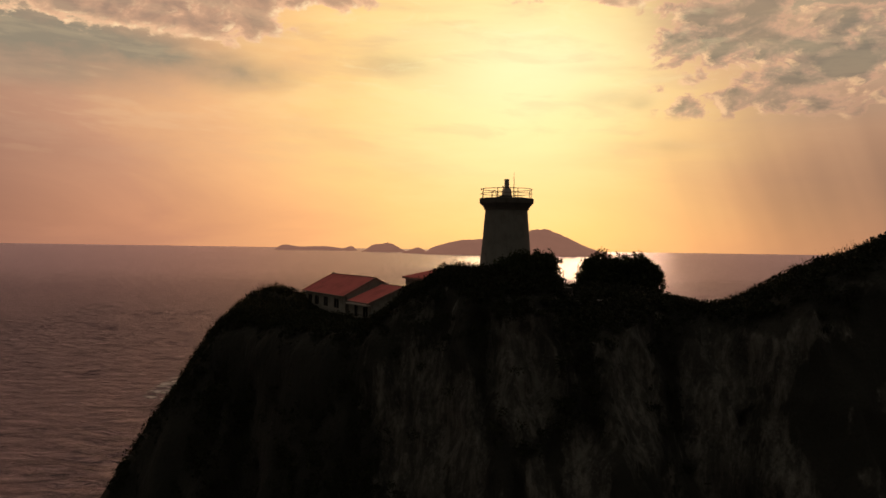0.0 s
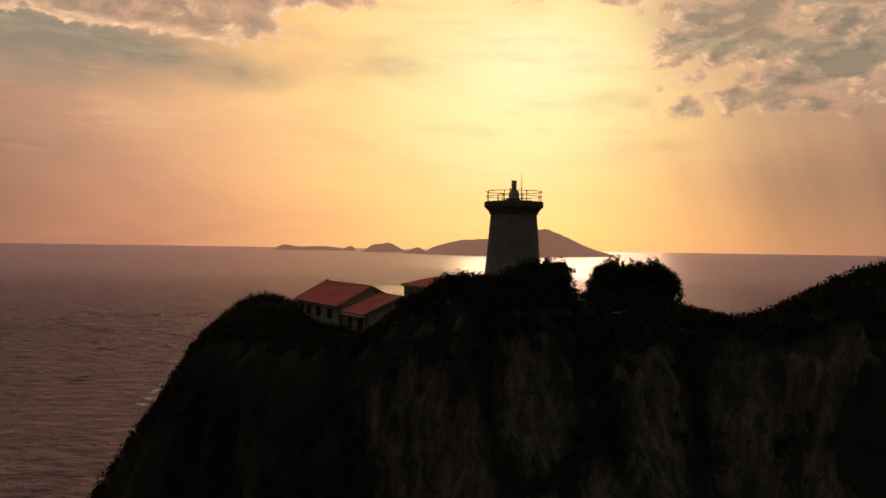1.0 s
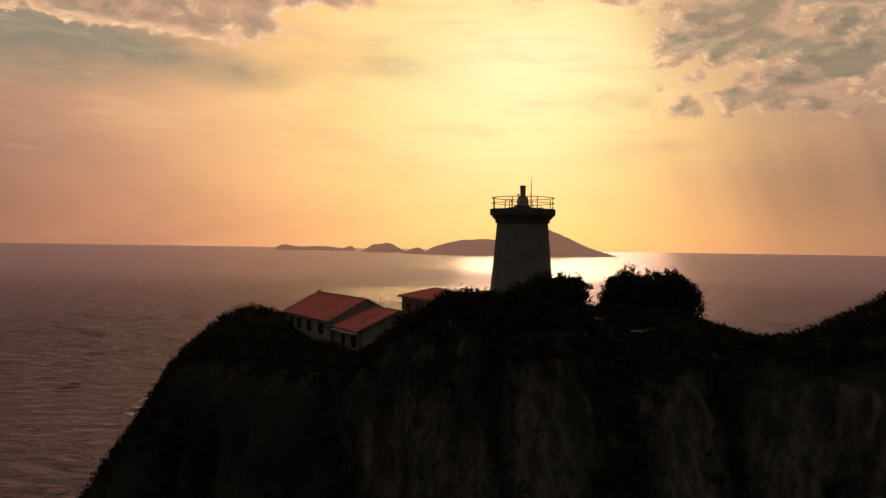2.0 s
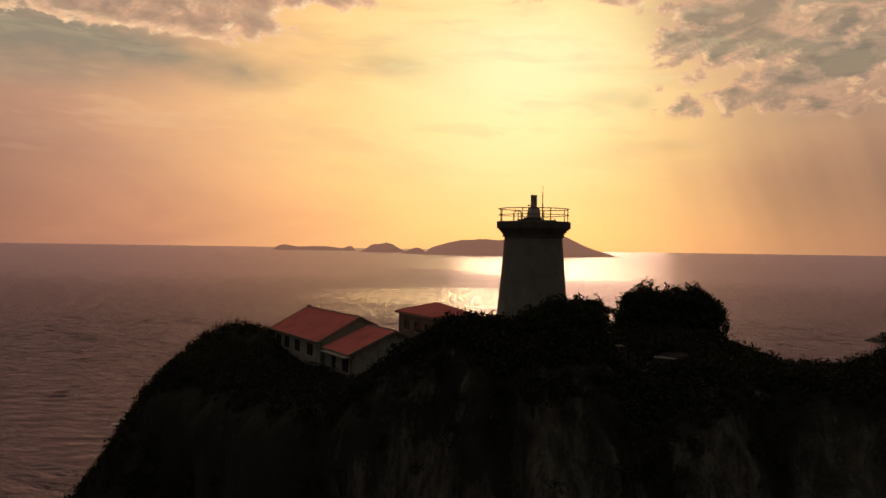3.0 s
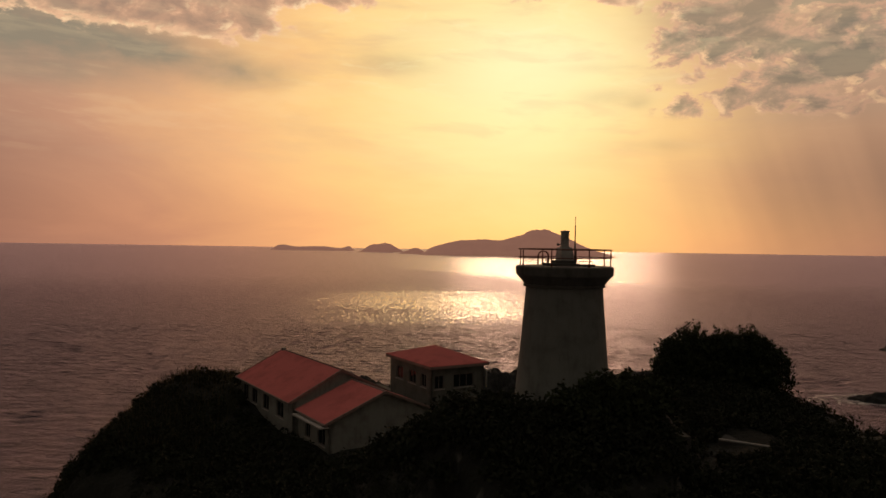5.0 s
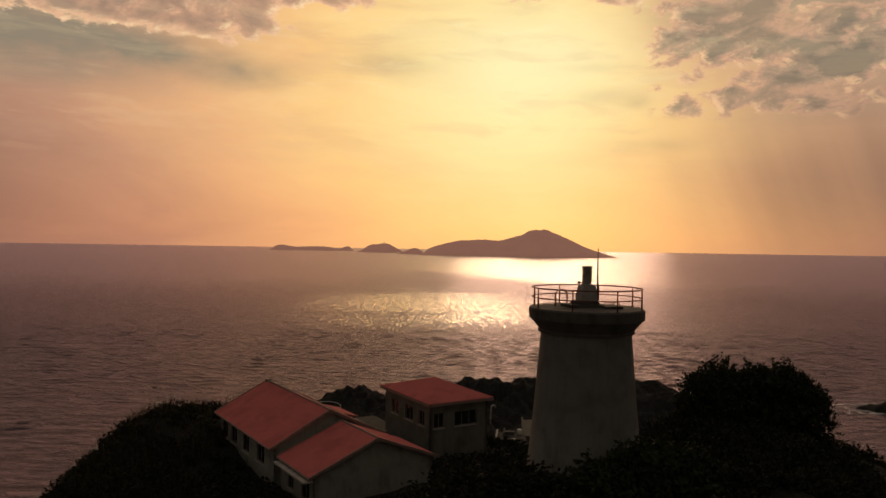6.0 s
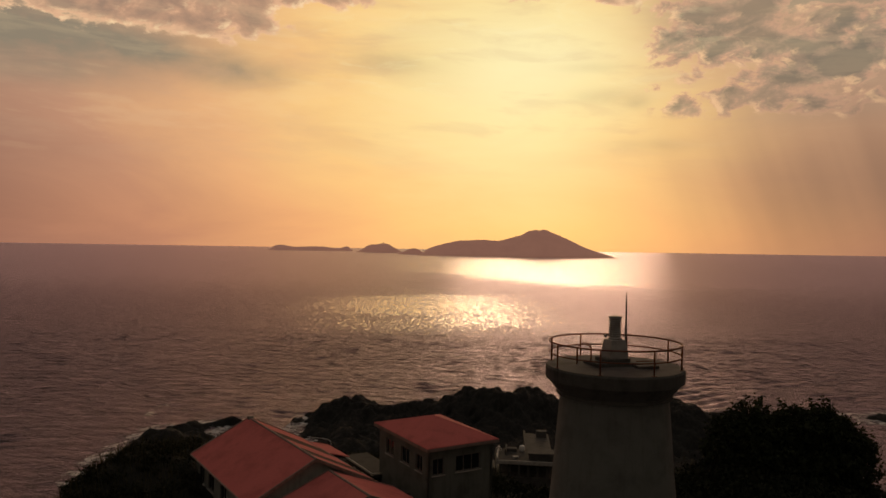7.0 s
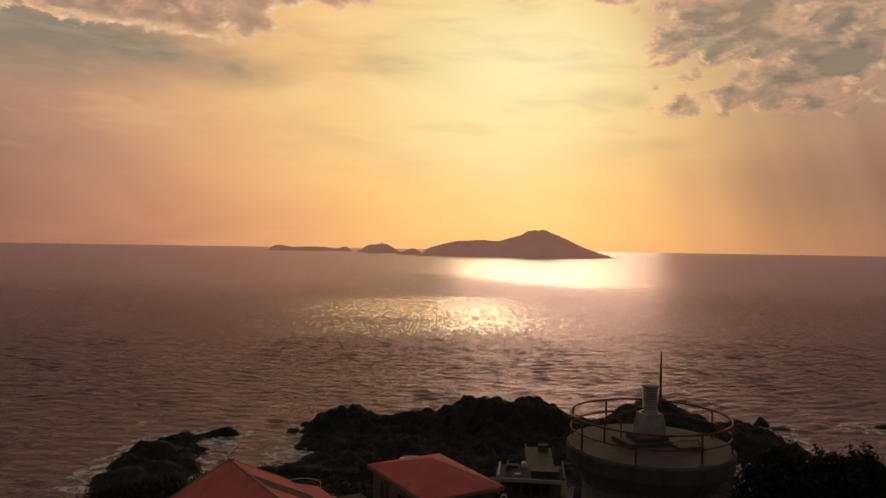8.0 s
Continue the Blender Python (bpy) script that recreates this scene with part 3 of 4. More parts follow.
def build_ground():
    xs = np.concatenate([np.arange(-100, -46, 1.4), np.arange(-46, -16, 0.6), np.arange(-16, 46, 0.36), np.arange(46, 112, 1.0), np.arange(112, 172, 1.4)])
    ys = np.concatenate([np.arange(-46, -34, 1.0), np.arange(-34, 2, 0.30), np.arange(2, 36, 0.75), np.arange(36, 140, 1.25), np.arange(140, 216, 0.8), np.arange(216, 236, 1.4)])
    gx, gy = np.meshgrid(xs, ys)
    gz = land(gx, gy)
    # the steep faces are pushed in and out, and fluted by upright ribs and clefts
    sy = np.gradient(gz, axis=0) / np.gradient(gy, axis=0)
    steep = ease(np.abs(sy), 0.8, 1.8) * ease(gz, -4, 2)
    lean = gx + 0.22 * gz + 1.2 * rough(gx, gz, 7.0)
    ribs = 1.3 * np.abs(rough(lean, gz * 0.12, 2.7)) + 0.75 * np.abs(rough(lean, gz * 0.2 + 40, 1.25, 1)) + 0.35 * np.abs(rough(lean, gz * 0.7, 0.8)) + 0.3 * rough(gx, gz, 1.1, 1)
    crag = ease(gx, -22.0, -12.0) * (1 - ease(gx, 40.0, 46.0))
    py = gy + steep * (2.1 * rough(gx, gz * 0.22, 4.6) + 1.1 * rough(gx, gz * 0.35, 2.0, 1) + crag * (ribs - 0.8))
    px = gx + steep * 0.5 * rough(gy, gz, 2.3, 1)
    ground = grid_mesh("ground", px, py, gz, M_GROUND, gz > -4.6)
    tagged(ground, "steep dark rocky islet with bare cliff and scrub", "cliff", kind="structure")


def far_island(label, cx, cy, half, peaks, seed):
    """A distant island as a ridge of humps; peaks: (place along it, width, height)."""
    count, across = 120, 17
    verts, faces = [], []
    for j in range(across):
        v = j / (across - 1) * 2 - 1
        for i in range(count):
            u = i / (count - 1) * 2 - 1
            x = u * half
            z = sum(h * math.exp(-abs((u - p) / wd) ** 2.2) for p, wd, h in peaks)
            n1 = noise.noise((x * 0.02 + seed, v * 2.0, 0.3)) * 0.05 + noise.noise((x * 0.06 + seed, v * 3.0, 1.3)) * 0.035
            shape = (1 - abs(v) ** 1.7) * min(1.0, (1 - abs(u)) * 9)
            verts.append((cx + x, cy + v * half * 0.45, z * max(shape, 0) * (1 + n1) - 1.5))
    for j in range(across - 1):
        for i in range(count - 1):
            a = j * count + i
            faces.append((a, a + 1, a + count + 1, a + count))
    tagged(mesh_object("far_island", verts, faces, M_FAR_GLOW, smooth=True), label, "island", kind="structure")


build_sea()
build_ground()
def build_foam():
    """Broken white water where the swell meets the far rocks."""
    xs, ys = np.arange(-100, 150, 1.0), np.arange(125, 232, 1.0)
    gx, gy = np.meshgrid(xs, ys)
    depth = land(gx, gy)
    near = (depth > -3.6) & (depth < 0.2) & ((gy > 158) | (gx < -8) | (gx > 34))
    wide = near.copy()
    for ax, sh in ((0, 1), (0, -1), (1, 1), (1, -1), (0, 2), (1, 3), (1, -3)):
        wide |= np.roll(near, sh, ax)
    verts, faces = [], []
    for j, i in zip(*np.nonzero(wide & (depth < 0.2))):
        x, y, k = xs[i], ys[j], len(verts)
        verts += [(x, y, 0.12), (x + 1, y, 0.12), (x + 1, y + 1, 0.12), (x, y + 1, 0.12)]
        faces.append((k, k + 1, k + 2, k + 3))
    tagged(mesh_object("surf", verts, faces, M_FOAM), "broken pale surf washing round the shore rocks", "surf", kind="stuff")


build_foam()


def build_skerry(x, y, rx, ry, high, seed):
    bm = bmesh.new()
    bmesh.ops.create_icosphere(bm, subdivisions=5, radius=1.0)
    for v in bm.verts:
        p = v.co
        bulge = 1 + 0.35 * noise.noise(p * 1.7 + Vector((seed, 0, 0))) + 0.18 * noise.noise(p * 4.5 + Vector((0, seed, 0))) + 0.08 * noise.noise(p * 11)
        v.co = Vector((x + p.x * rx * bulge, y + p.y * ry * bulge, p.z * high * bulge - 0.4))
    tagged(part("skerry", bm, M_ROCK), "low dark wave-washed rock standing in the sea", "rock", "skerries")


build_skerry(240, 332, 20, 9, 5.5, 2.0)
build_skerry(-50.5, 196, 2.2, 1.4, 1.5, 5.0)
build_skerry(101, 207, 3.6, 1.6, 1.2, 8.0)
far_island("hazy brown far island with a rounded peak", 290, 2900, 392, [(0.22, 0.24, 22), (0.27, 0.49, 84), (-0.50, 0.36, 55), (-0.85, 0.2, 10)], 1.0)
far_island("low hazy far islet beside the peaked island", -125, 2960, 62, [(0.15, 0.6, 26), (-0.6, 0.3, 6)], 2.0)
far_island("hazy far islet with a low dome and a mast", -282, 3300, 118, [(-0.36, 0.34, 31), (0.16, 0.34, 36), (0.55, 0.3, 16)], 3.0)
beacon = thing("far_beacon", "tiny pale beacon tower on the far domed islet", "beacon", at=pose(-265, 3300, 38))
part("shaft", lathe([(2.0, 0), (1.6, 6), (2.2, 6.2), (1.4, 8)], 12), M_FAR_GLOW, beacon)
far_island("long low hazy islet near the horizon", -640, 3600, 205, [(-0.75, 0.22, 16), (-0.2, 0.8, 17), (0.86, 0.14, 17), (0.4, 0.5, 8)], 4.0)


# ---- the lighthouse ----
def build_lighthouse():
    base_z, deck_z = 42.2, 51.05
    home = thing("lighthouse", "squat tapered white masonry lighthouse with a railed gallery on the crest", "lighthouse", at=pose(0, 0, base_z))
    top = deck_z - base_z
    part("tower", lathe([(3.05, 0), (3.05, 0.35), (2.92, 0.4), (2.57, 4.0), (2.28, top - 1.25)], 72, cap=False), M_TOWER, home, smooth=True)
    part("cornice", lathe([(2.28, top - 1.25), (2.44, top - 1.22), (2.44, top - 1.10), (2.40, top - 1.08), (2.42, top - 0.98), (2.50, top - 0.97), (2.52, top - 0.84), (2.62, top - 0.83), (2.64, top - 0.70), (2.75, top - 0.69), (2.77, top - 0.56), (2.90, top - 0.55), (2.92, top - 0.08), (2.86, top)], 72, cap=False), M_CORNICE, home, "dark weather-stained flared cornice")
    part("gallery_deck", lathe([(2.86, top - 0.04), (2.86, top), (0.02, top + 0.04)], 72, cap=False), M_DECK, home, "worn screed gallery floor")
    facing = math.atan2(-26.3, -7.6)
    rail_r, high = 2.765, 1.0
    ring = [(rail_r * math.cos(k * math.tau / 96), rail_r * math.sin(k * math.tau / 96)) for k in range(96)]
    part("top_rail", tube([(x, y, top + high) for x, y in ring], 0.034, 8, True), M_RUST, home, "rusty red rail", True)
    part("middle_rail", tube([(x, y, top + 0.52) for x, y in ring], 0.027, 8, True), M_RUST, home, "rusty red rail", True)
    for k in range(8):
        a = facing + radians(-8.4 + 45 * k)
        x, y = rail_r * math.cos(a), rail_r * math.sin(a)
        post = part("post", tube([(x, y, top - 0.02), (x, y, top + high)], 0.036, 8), M_RUST, home, "rusty red post", True)
        part("foot_plate", box((0.16, 0.16, 0.025), (x, y, top), math.degrees(a), 0.006), M_RUST, post)
    # lantern on its pedestal
    bm = box((1.75, 1.3, 0.16), (-0.25, 0.0, top + 0.02), 16, 0.02)
    add_box(bm, (1.15, 1.0, 0.17), (-0.08, 0.0, top + 0.175), 16, 0.02)
    part("plinth", bm, M_CONC, home)
    bm = bmesh.new()
    lo, hi = 0.42, 0.34
    ring0 = [bm.verts.new((sx * lo, sy * lo, top + 0.34)) for sx, sy in ((-1, -1), (1, -1), (1, 1), (-1, 1))]
    ring1 = [bm.verts.new((sx * lo * 0.96, sy * lo * 0.96, top + 0.72)) for sx, sy in ((-1, -1), (1, -1), (1, 1), (-1, 1))]
    ring2 = [bm.verts.new((sx * hi, sy * hi, top + 1.12)) for sx, sy in ((-1, -1), (1, -1), (1, 1), (-1, 1))]
    for a, c in ((ring0, ring1), (ring1, ring2)):
        for k in range(4):
            bm.faces.new((a[k], a[(k + 1) % 4], c[(k + 1) % 4], c[k]))
    bm.faces.new(ring2)
    bmesh.ops.rotate(bm, verts=bm.verts, cent=(0, 0, 0), matrix=Matrix.Rotation(radians(16), 3, "Z"))
    bmesh.ops.bevel(bm, geom=list(bm.edges), offset=0.02, segments=1, affect="EDGES")
    part("pedestal", bm, M_LAMP, home, "grey painted pedestal")
    z0 = top + 1.12
    lamp = part("lantern", lathe([(0.30, z0), (0.30, z0 + 0.06), (0.23, z0 + 0.08), (0.23, z0 + 0.94)], 32), M_LAMP, home, "stacked louvred lantern drum", True)
    for k in range(9):
        zz = z0 + 0.12 + k * 0.092
        part("louvre", lathe([(0.225, zz), (0.268, zz + 0.012), (0.268, zz + 0.05), (0.225, zz + 0.062)], 28), M_LAMP, lamp)
    part("cap", lathe([(0.29, z0 + 0.93), (0.29, z0 + 0.97), (0.20, z0 + 1.0), (0.03, z0 + 1.02)], 28), M_LAMP, lamp)
    bm = tube([(-0.22, -0.05, z0 + 0.16), (-0.40, -0.09, z0 + 0.16)], 0.03, 8)
    add_box(bm, (0.12, 0.10, 0.13), (-0.43, -0.10, z0 + 0.10), 16, 0.01)
    part("side_lamp", bm, M_STEEL, lamp, "small dark side lamp")
    # hooped ladder head and hatch
    for k, off in enumerate((-0.22, 0.22)):
        pts = []
        for i in range(13):
            a = math.pi * i / 12
            pts.append((-1.25 + 0.30 * math.cos(a) + 0.25 * off, 0.25 + off, top + 0.62 + 0.26 * math.sin(a)))
        pts = [(pts[0][0], pts[0][1], top)] + pts + [(pts[-1][0], pts[-1][1], top)]
        part("ladder_hoop", tube(pts, 0.024, 8), M_RUST, home, "rusty hooped ladder rail", True)
    hatch = part("hatch", box((0.95, 0.75, 0.12), (1.15, -0.55, top + 0.015), 12, 0.015), M_DECK, home, "low roof hatch with a raised kerb")
    part("hatch_frame", tube([(0.72, -0.78, top + 0.13), (0.74, -0.74, top + 0.30), (1.55, -0.56, top + 0.30), (1.62, -0.50, top + 0.13)], 0.022, 6), M_RUST, hatch)
    # whip aerial beside the lantern
    bm = tube([(0.96, 1.95, top), (0.96, 1.95, top + 1.6)], 0.05, 8)
    add_tube(bm, [(0.96, 1.95, top + 1.6), (0.96, 1.95, top + 2.5)], 0.035, 8)
    add_tube(bm, [(0.96, 1.95, top + 2.5), (0.965, 1.95, top + 3.02)], 0.02, 6)
    part("aerial", bm, M_STEEL, home, "thin dark whip aerial", True)


build_lighthouse()


# ---- keepers' houses ----
def gable_roof(home, x0, x1, half, eave, ridge, over=0.25, mid=0.0, shaded=()):
    """Two slopes of sheeting, ridge along local x; each sheet a piece of its own, with ridge cap and verge boards."""
    thick = 0.07
    slope = math.atan2(ridge - eave, half)
    long = math.hypot(half, ridge - eave) + over
    for side in (-1, 1):
        count = max(2, round((x1 - x0) / 0.95))
        wide = (x1 - x0) / count
        for k in range(count):
            bm = bmesh.new()
            add_box(bm, (wide - 0.006, long, thick), (0, -long / 2, 0))
            m = Matrix.Translation((x0 + (k + 0.5) * wide, mid, ridge)) @ Matrix.Rotation(0 if side < 0 else math.pi, 4, "Z") @ Matrix.Rotation(slope, 4, "X")
            bmesh.ops.transform(bm, matrix=m, verts=bm.verts)
            # sheets inside a painted shade band take the dark copy
            if side > 0 and k in shaded:
                part("roof_sheet", bm, M_ROOF_SHADED, home, "roof sheet coloured dark for a band of shade")
            else:
                part("roof_sheet", bm, M_ROOF, home, "faded red roof sheet")
        for x in (x0 - 0.06, x1 + 0.06):
            bm = box((0.10, long, 0.20), (0, -long / 2, -0.08))
            m = Matrix.Translation((x, mid, ridge)) @ Matrix.Rotation(0 if side < 0 else math.pi, 4, "Z") @ Matrix.Rotation(slope, 4, "X")
            bmesh.ops.transform(bm, matrix=m, verts=bm.verts)
            part("verge_board", bm, M_VERGE, home, "weathered brown verge board")
        bm = tube([(x0, mid + side * (half + 0.27), eave - 0.10), (x1, mid + side * (half + 0.27), eave - 0.12)], 0.07, 8)
        part("gutter", bm, M_VERGE, home, "brown eaves gutter")
    part("ridge_cap", tube([(x0 - 0.08, mid, ridge + 0.06), (x1 + 0.08, mid, ridge + 0.06)], 0.09, 8), M_VERGE, home, "pale ridge cap")


def gable_walls(home, x0, x1, half, foot, eave, ridge, openings, mid=0.0):
    """Wall shell with gables. openings: (x, sill, width, height) in the wall on the -y side."""
    t = 0.24
    hy = half - 0.18
    # near long wall in strips round its openings
    bm = pierced(bmesh.new(), Matrix.Translation((0, mid - hy, 0)), x0, x1, foot, eave, t, openings)
    part("long_wall", bm, M_WALL, home)
    part("long_wall", box((x1 - x0, t, eave - foot), ((x0 + x1) / 2, mid + hy - t / 2, foot)), M_WALL, home)
    for x in (x0 + t / 2, x1 - t / 2):
        bm = bmesh.new()
        prof = [(mid - hy, foot), (mid + hy, foot), (mid + hy, eave), (mid, ridge - 0.09), (mid - hy, eave)]
        f0 = [bm.verts.new((x - t / 2, y, z)) for y, z in prof]
        f1 = [bm.verts.new((x + t / 2, y, z)) for y, z in prof]
        bm.faces.new(f0)
        bm.faces.new(f1)
        for k in range(5):
            bm.faces.new((f0[k], f0[(k + 1) % 5], f1[(k + 1) % 5], f1[k]))
        part("gable_wall", bm, M_WALL, home)


def pierced(bm, m, x0, x1, z0, z1, thick, holes):
    """One wall plate, thick along local y, with openings (x, sill, width, height) cut right through."""
    xs = sorted({x0, x1, *[v for o in holes for v in (o[0] - o[2] / 2, o[0] + o[2] / 2)]})
    zs = sorted({z0, z1, *[v for o in holes for v in (o[1], o[1] + o[3])]})
    made = {}

    def v(i, j, k):
        if (i, j, k) not in made:
            made[i, j, k] = bm.verts.new(m @ Vector((xs[i], k * thick, zs[j])))
        return made[i, j, k]

    def solid(i, j):
        if not (0 <= i < len(xs) - 1 and 0 <= j < len(zs) - 1):
            return False
        cx, cz = (xs[i] + xs[i + 1]) / 2, (zs[j] + zs[j + 1]) / 2
        return not any(abs(cx - o[0]) < o[2] / 2 and o[1] < cz < o[1] + o[3] for o in holes)

    for i in range(len(xs) - 1):
        for j in range(len(zs) - 1):
            if not solid(i, j):
                continue
            for k in (0, 1):
                bm.faces.new((v(i, j, k), v(i + 1, j, k), v(i + 1, j + 1, k), v(i, j + 1, k)))
            for di, dj, p, q in ((-1, 0, (i, j), (i, j + 1)), (1, 0, (i + 1, j), (i + 1, j + 1)), (0, -1, (i, j), (i + 1, j)), (0, 1, (i, j + 1), (i + 1, j + 1))):
                if not solid(i + di, j + dj):
                    bm.faces.new((v(*p, 0), v(*q, 0), v(*q, 1), v(*p, 1)))
    return bm


def window(home, m, width, high, panes=2, door=False):
    """A framed window in an opening; local x along the wall, -y outwards, underside at the sill."""
    bm = bmesh.new()
    for sx in (-1, 1):
        add_box(bm, (0.07, 0.09, high), (sx * (width / 2 - 0.035), 0, 0), m=m)
    for z in (0, high - 0.07):
        add_box(bm, (width - 0.14, 0.09, 0.07), (0, 0, z), m=m)
    for k in range(1, panes):
        add_box(bm, (0.05, 0.07, high - 0.14), (-width / 2 + k * width / panes, 0, 0.07), m=m)
    frame_ob = part("door_frame" if door else "window_frame", bm, M_FRAME, home, "peeling grey frame")
    for k in range(panes):
        part("pane", box((width / panes - 0.07, 0.012, high - 0.15), (-width / 2 + (k + 0.5) * width / panes, 0.01, 0.075), m=m), M_GLASS, frame_ob, "dark window glass")
    if not door:
        part("sill", box((width + 0.16, 0.22, 0.07), (0, -0.09, -0.075), 0, 0.01, m=m), M_TRIM, frame_ob)


def build_long_house():
    """Two gabled ranges in line, the lower one stepping towards the cliff."""
    turn = math.degrees(math.atan2(-0.835, 0.55))
    home = thing("keepers_house", "long rendered house with a stepped faded red gabled roof", "house", at=pose(-23.1, 29.5, 36.0, 0, 0, turn))
    half = 4.45
    wins = [(1.6, 1.25, 1.5, 1.35), (4.0, 1.25, 1.5, 1.35), (7.0, 1.25, 1.5, 1.35), (10.4, 1.25, 1.6, 1.35)]
    gable_walls(home, 0.25, 13.25, half, -1.6, 3.15, 5.35, wins)
    gable_roof(home, 0.0, 13.45, half, 3.15, 5.35, shaded=(4, 5, 6, 10, 11))
    wins2 = [(15.3, 0.6, 1.0, 1.5), (17.9, 0.6, 1.4, 1.5)]
    gable_walls(home, 13.27, 19.3, 4.85, -1.6, 2.62, 4.5, wins2, 0.85)
    gable_roof(home, 13.75, 19.55, 4.85, 2.62, 4.5, mid=0.85)
    # lean-to against the far long wall
    bm = box((4.2, 2.7, 0.08), (0, -1.35, 0))
    bmesh.ops.transform(bm, matrix=Matrix.Translation((2.3, 4.45, 2.95)) @ Matrix.Rotation(math.pi, 4, "Z") @ Matrix.Rotation(math.atan2(0.8, 2.7), 4, "X"), verts=bm.verts)
    part("lean_to_roof", bm, M_ROOF, home, "faded pink lean-to roof")
    part("lean_to_wall", box((4.0, 0.2, 3.9), (2.3, 6.7, -1.7)), M_WALL, home)
    for x in (0.4, 4.2):
        part("lean_to_wall", box((0.2, 2.3, 3.9), (x, 5.45, -1.7)), M_WALL, home)
    part("chimney", box((0.4, 0.4, 0.42), (0.3, 0.0, 5.2), 0, 0.03), M_WALL, home, "short rendered chimney stub")
    part("eaves_slab", box((5.5, 0.75, 0.14), (16.8, -4.3, 2.22), 0, 0.02), M_TRIM, home, "pale concrete eaves slab")
    hy = half - 0.18
    for x, z, wd, hg in wins:
        window(home, Matrix.Translation((x, -hy + 0.10, z)), wd, hg, 2)
    for x, z, wd, hg in wins2:
        window(home, Matrix.Translation((x, 0.85 - 4.85 + 0.28, z)), wd, hg, 2)


build_long_house()


def build_yard():
    """Odds and ends in the yard between the two houses."""
    z = height(-18.6, 34.2)
    arch = thing("pipe_arch", "thin pale bent pipe arch standing behind the long house", "arch", at=pose(-18.6, 34.2, z, 0, 0, 12))
    high = 38.55 - z
    part("hoop", tube([(-1.6, 0, -0.2), (-1.6, 0, high - 0.5)] + [(-1.6 * math.cos(k * math.pi / 12), 0, high - 0.5 + 0.5 * math.sin(k * math.pi / 12)) for k in range(1, 12)] + [(1.6, 0, high - 0.5), (1.6, 0, -0.2)], 0.03, 7), M_WHITE, arch, "", True)
    rng = random.Random(9)
    for x, y, sx, sy, sz in ((-10.9, 20.6, 1.1, 0.8, 0.9), (-12.2, 22.4, 0.8, 0.8, 1.3), (-13.0, 24.2, 1.4, 0.7, 0.7), (-11.6, 19.2, 0.6, 0.6, 0.6)):
        z = height(x, y)
        crate = thing("storage_box", "pale weathered storage box beside the long house", "box", "boxes in the yard", pose(x, y, z - 0.15, 0, 0, rng.uniform(-30, 30)))
        part("body", box((sx, sy, sz + 0.3), (0, 0, 0), 0, 0.03), M_TRIM, crate)
        part("lid", box((sx + 0.08, sy + 0.08, 0.07), (0, 0, sz + 0.3), 0, 0.02), M_LAMP, crate)


build_yard()


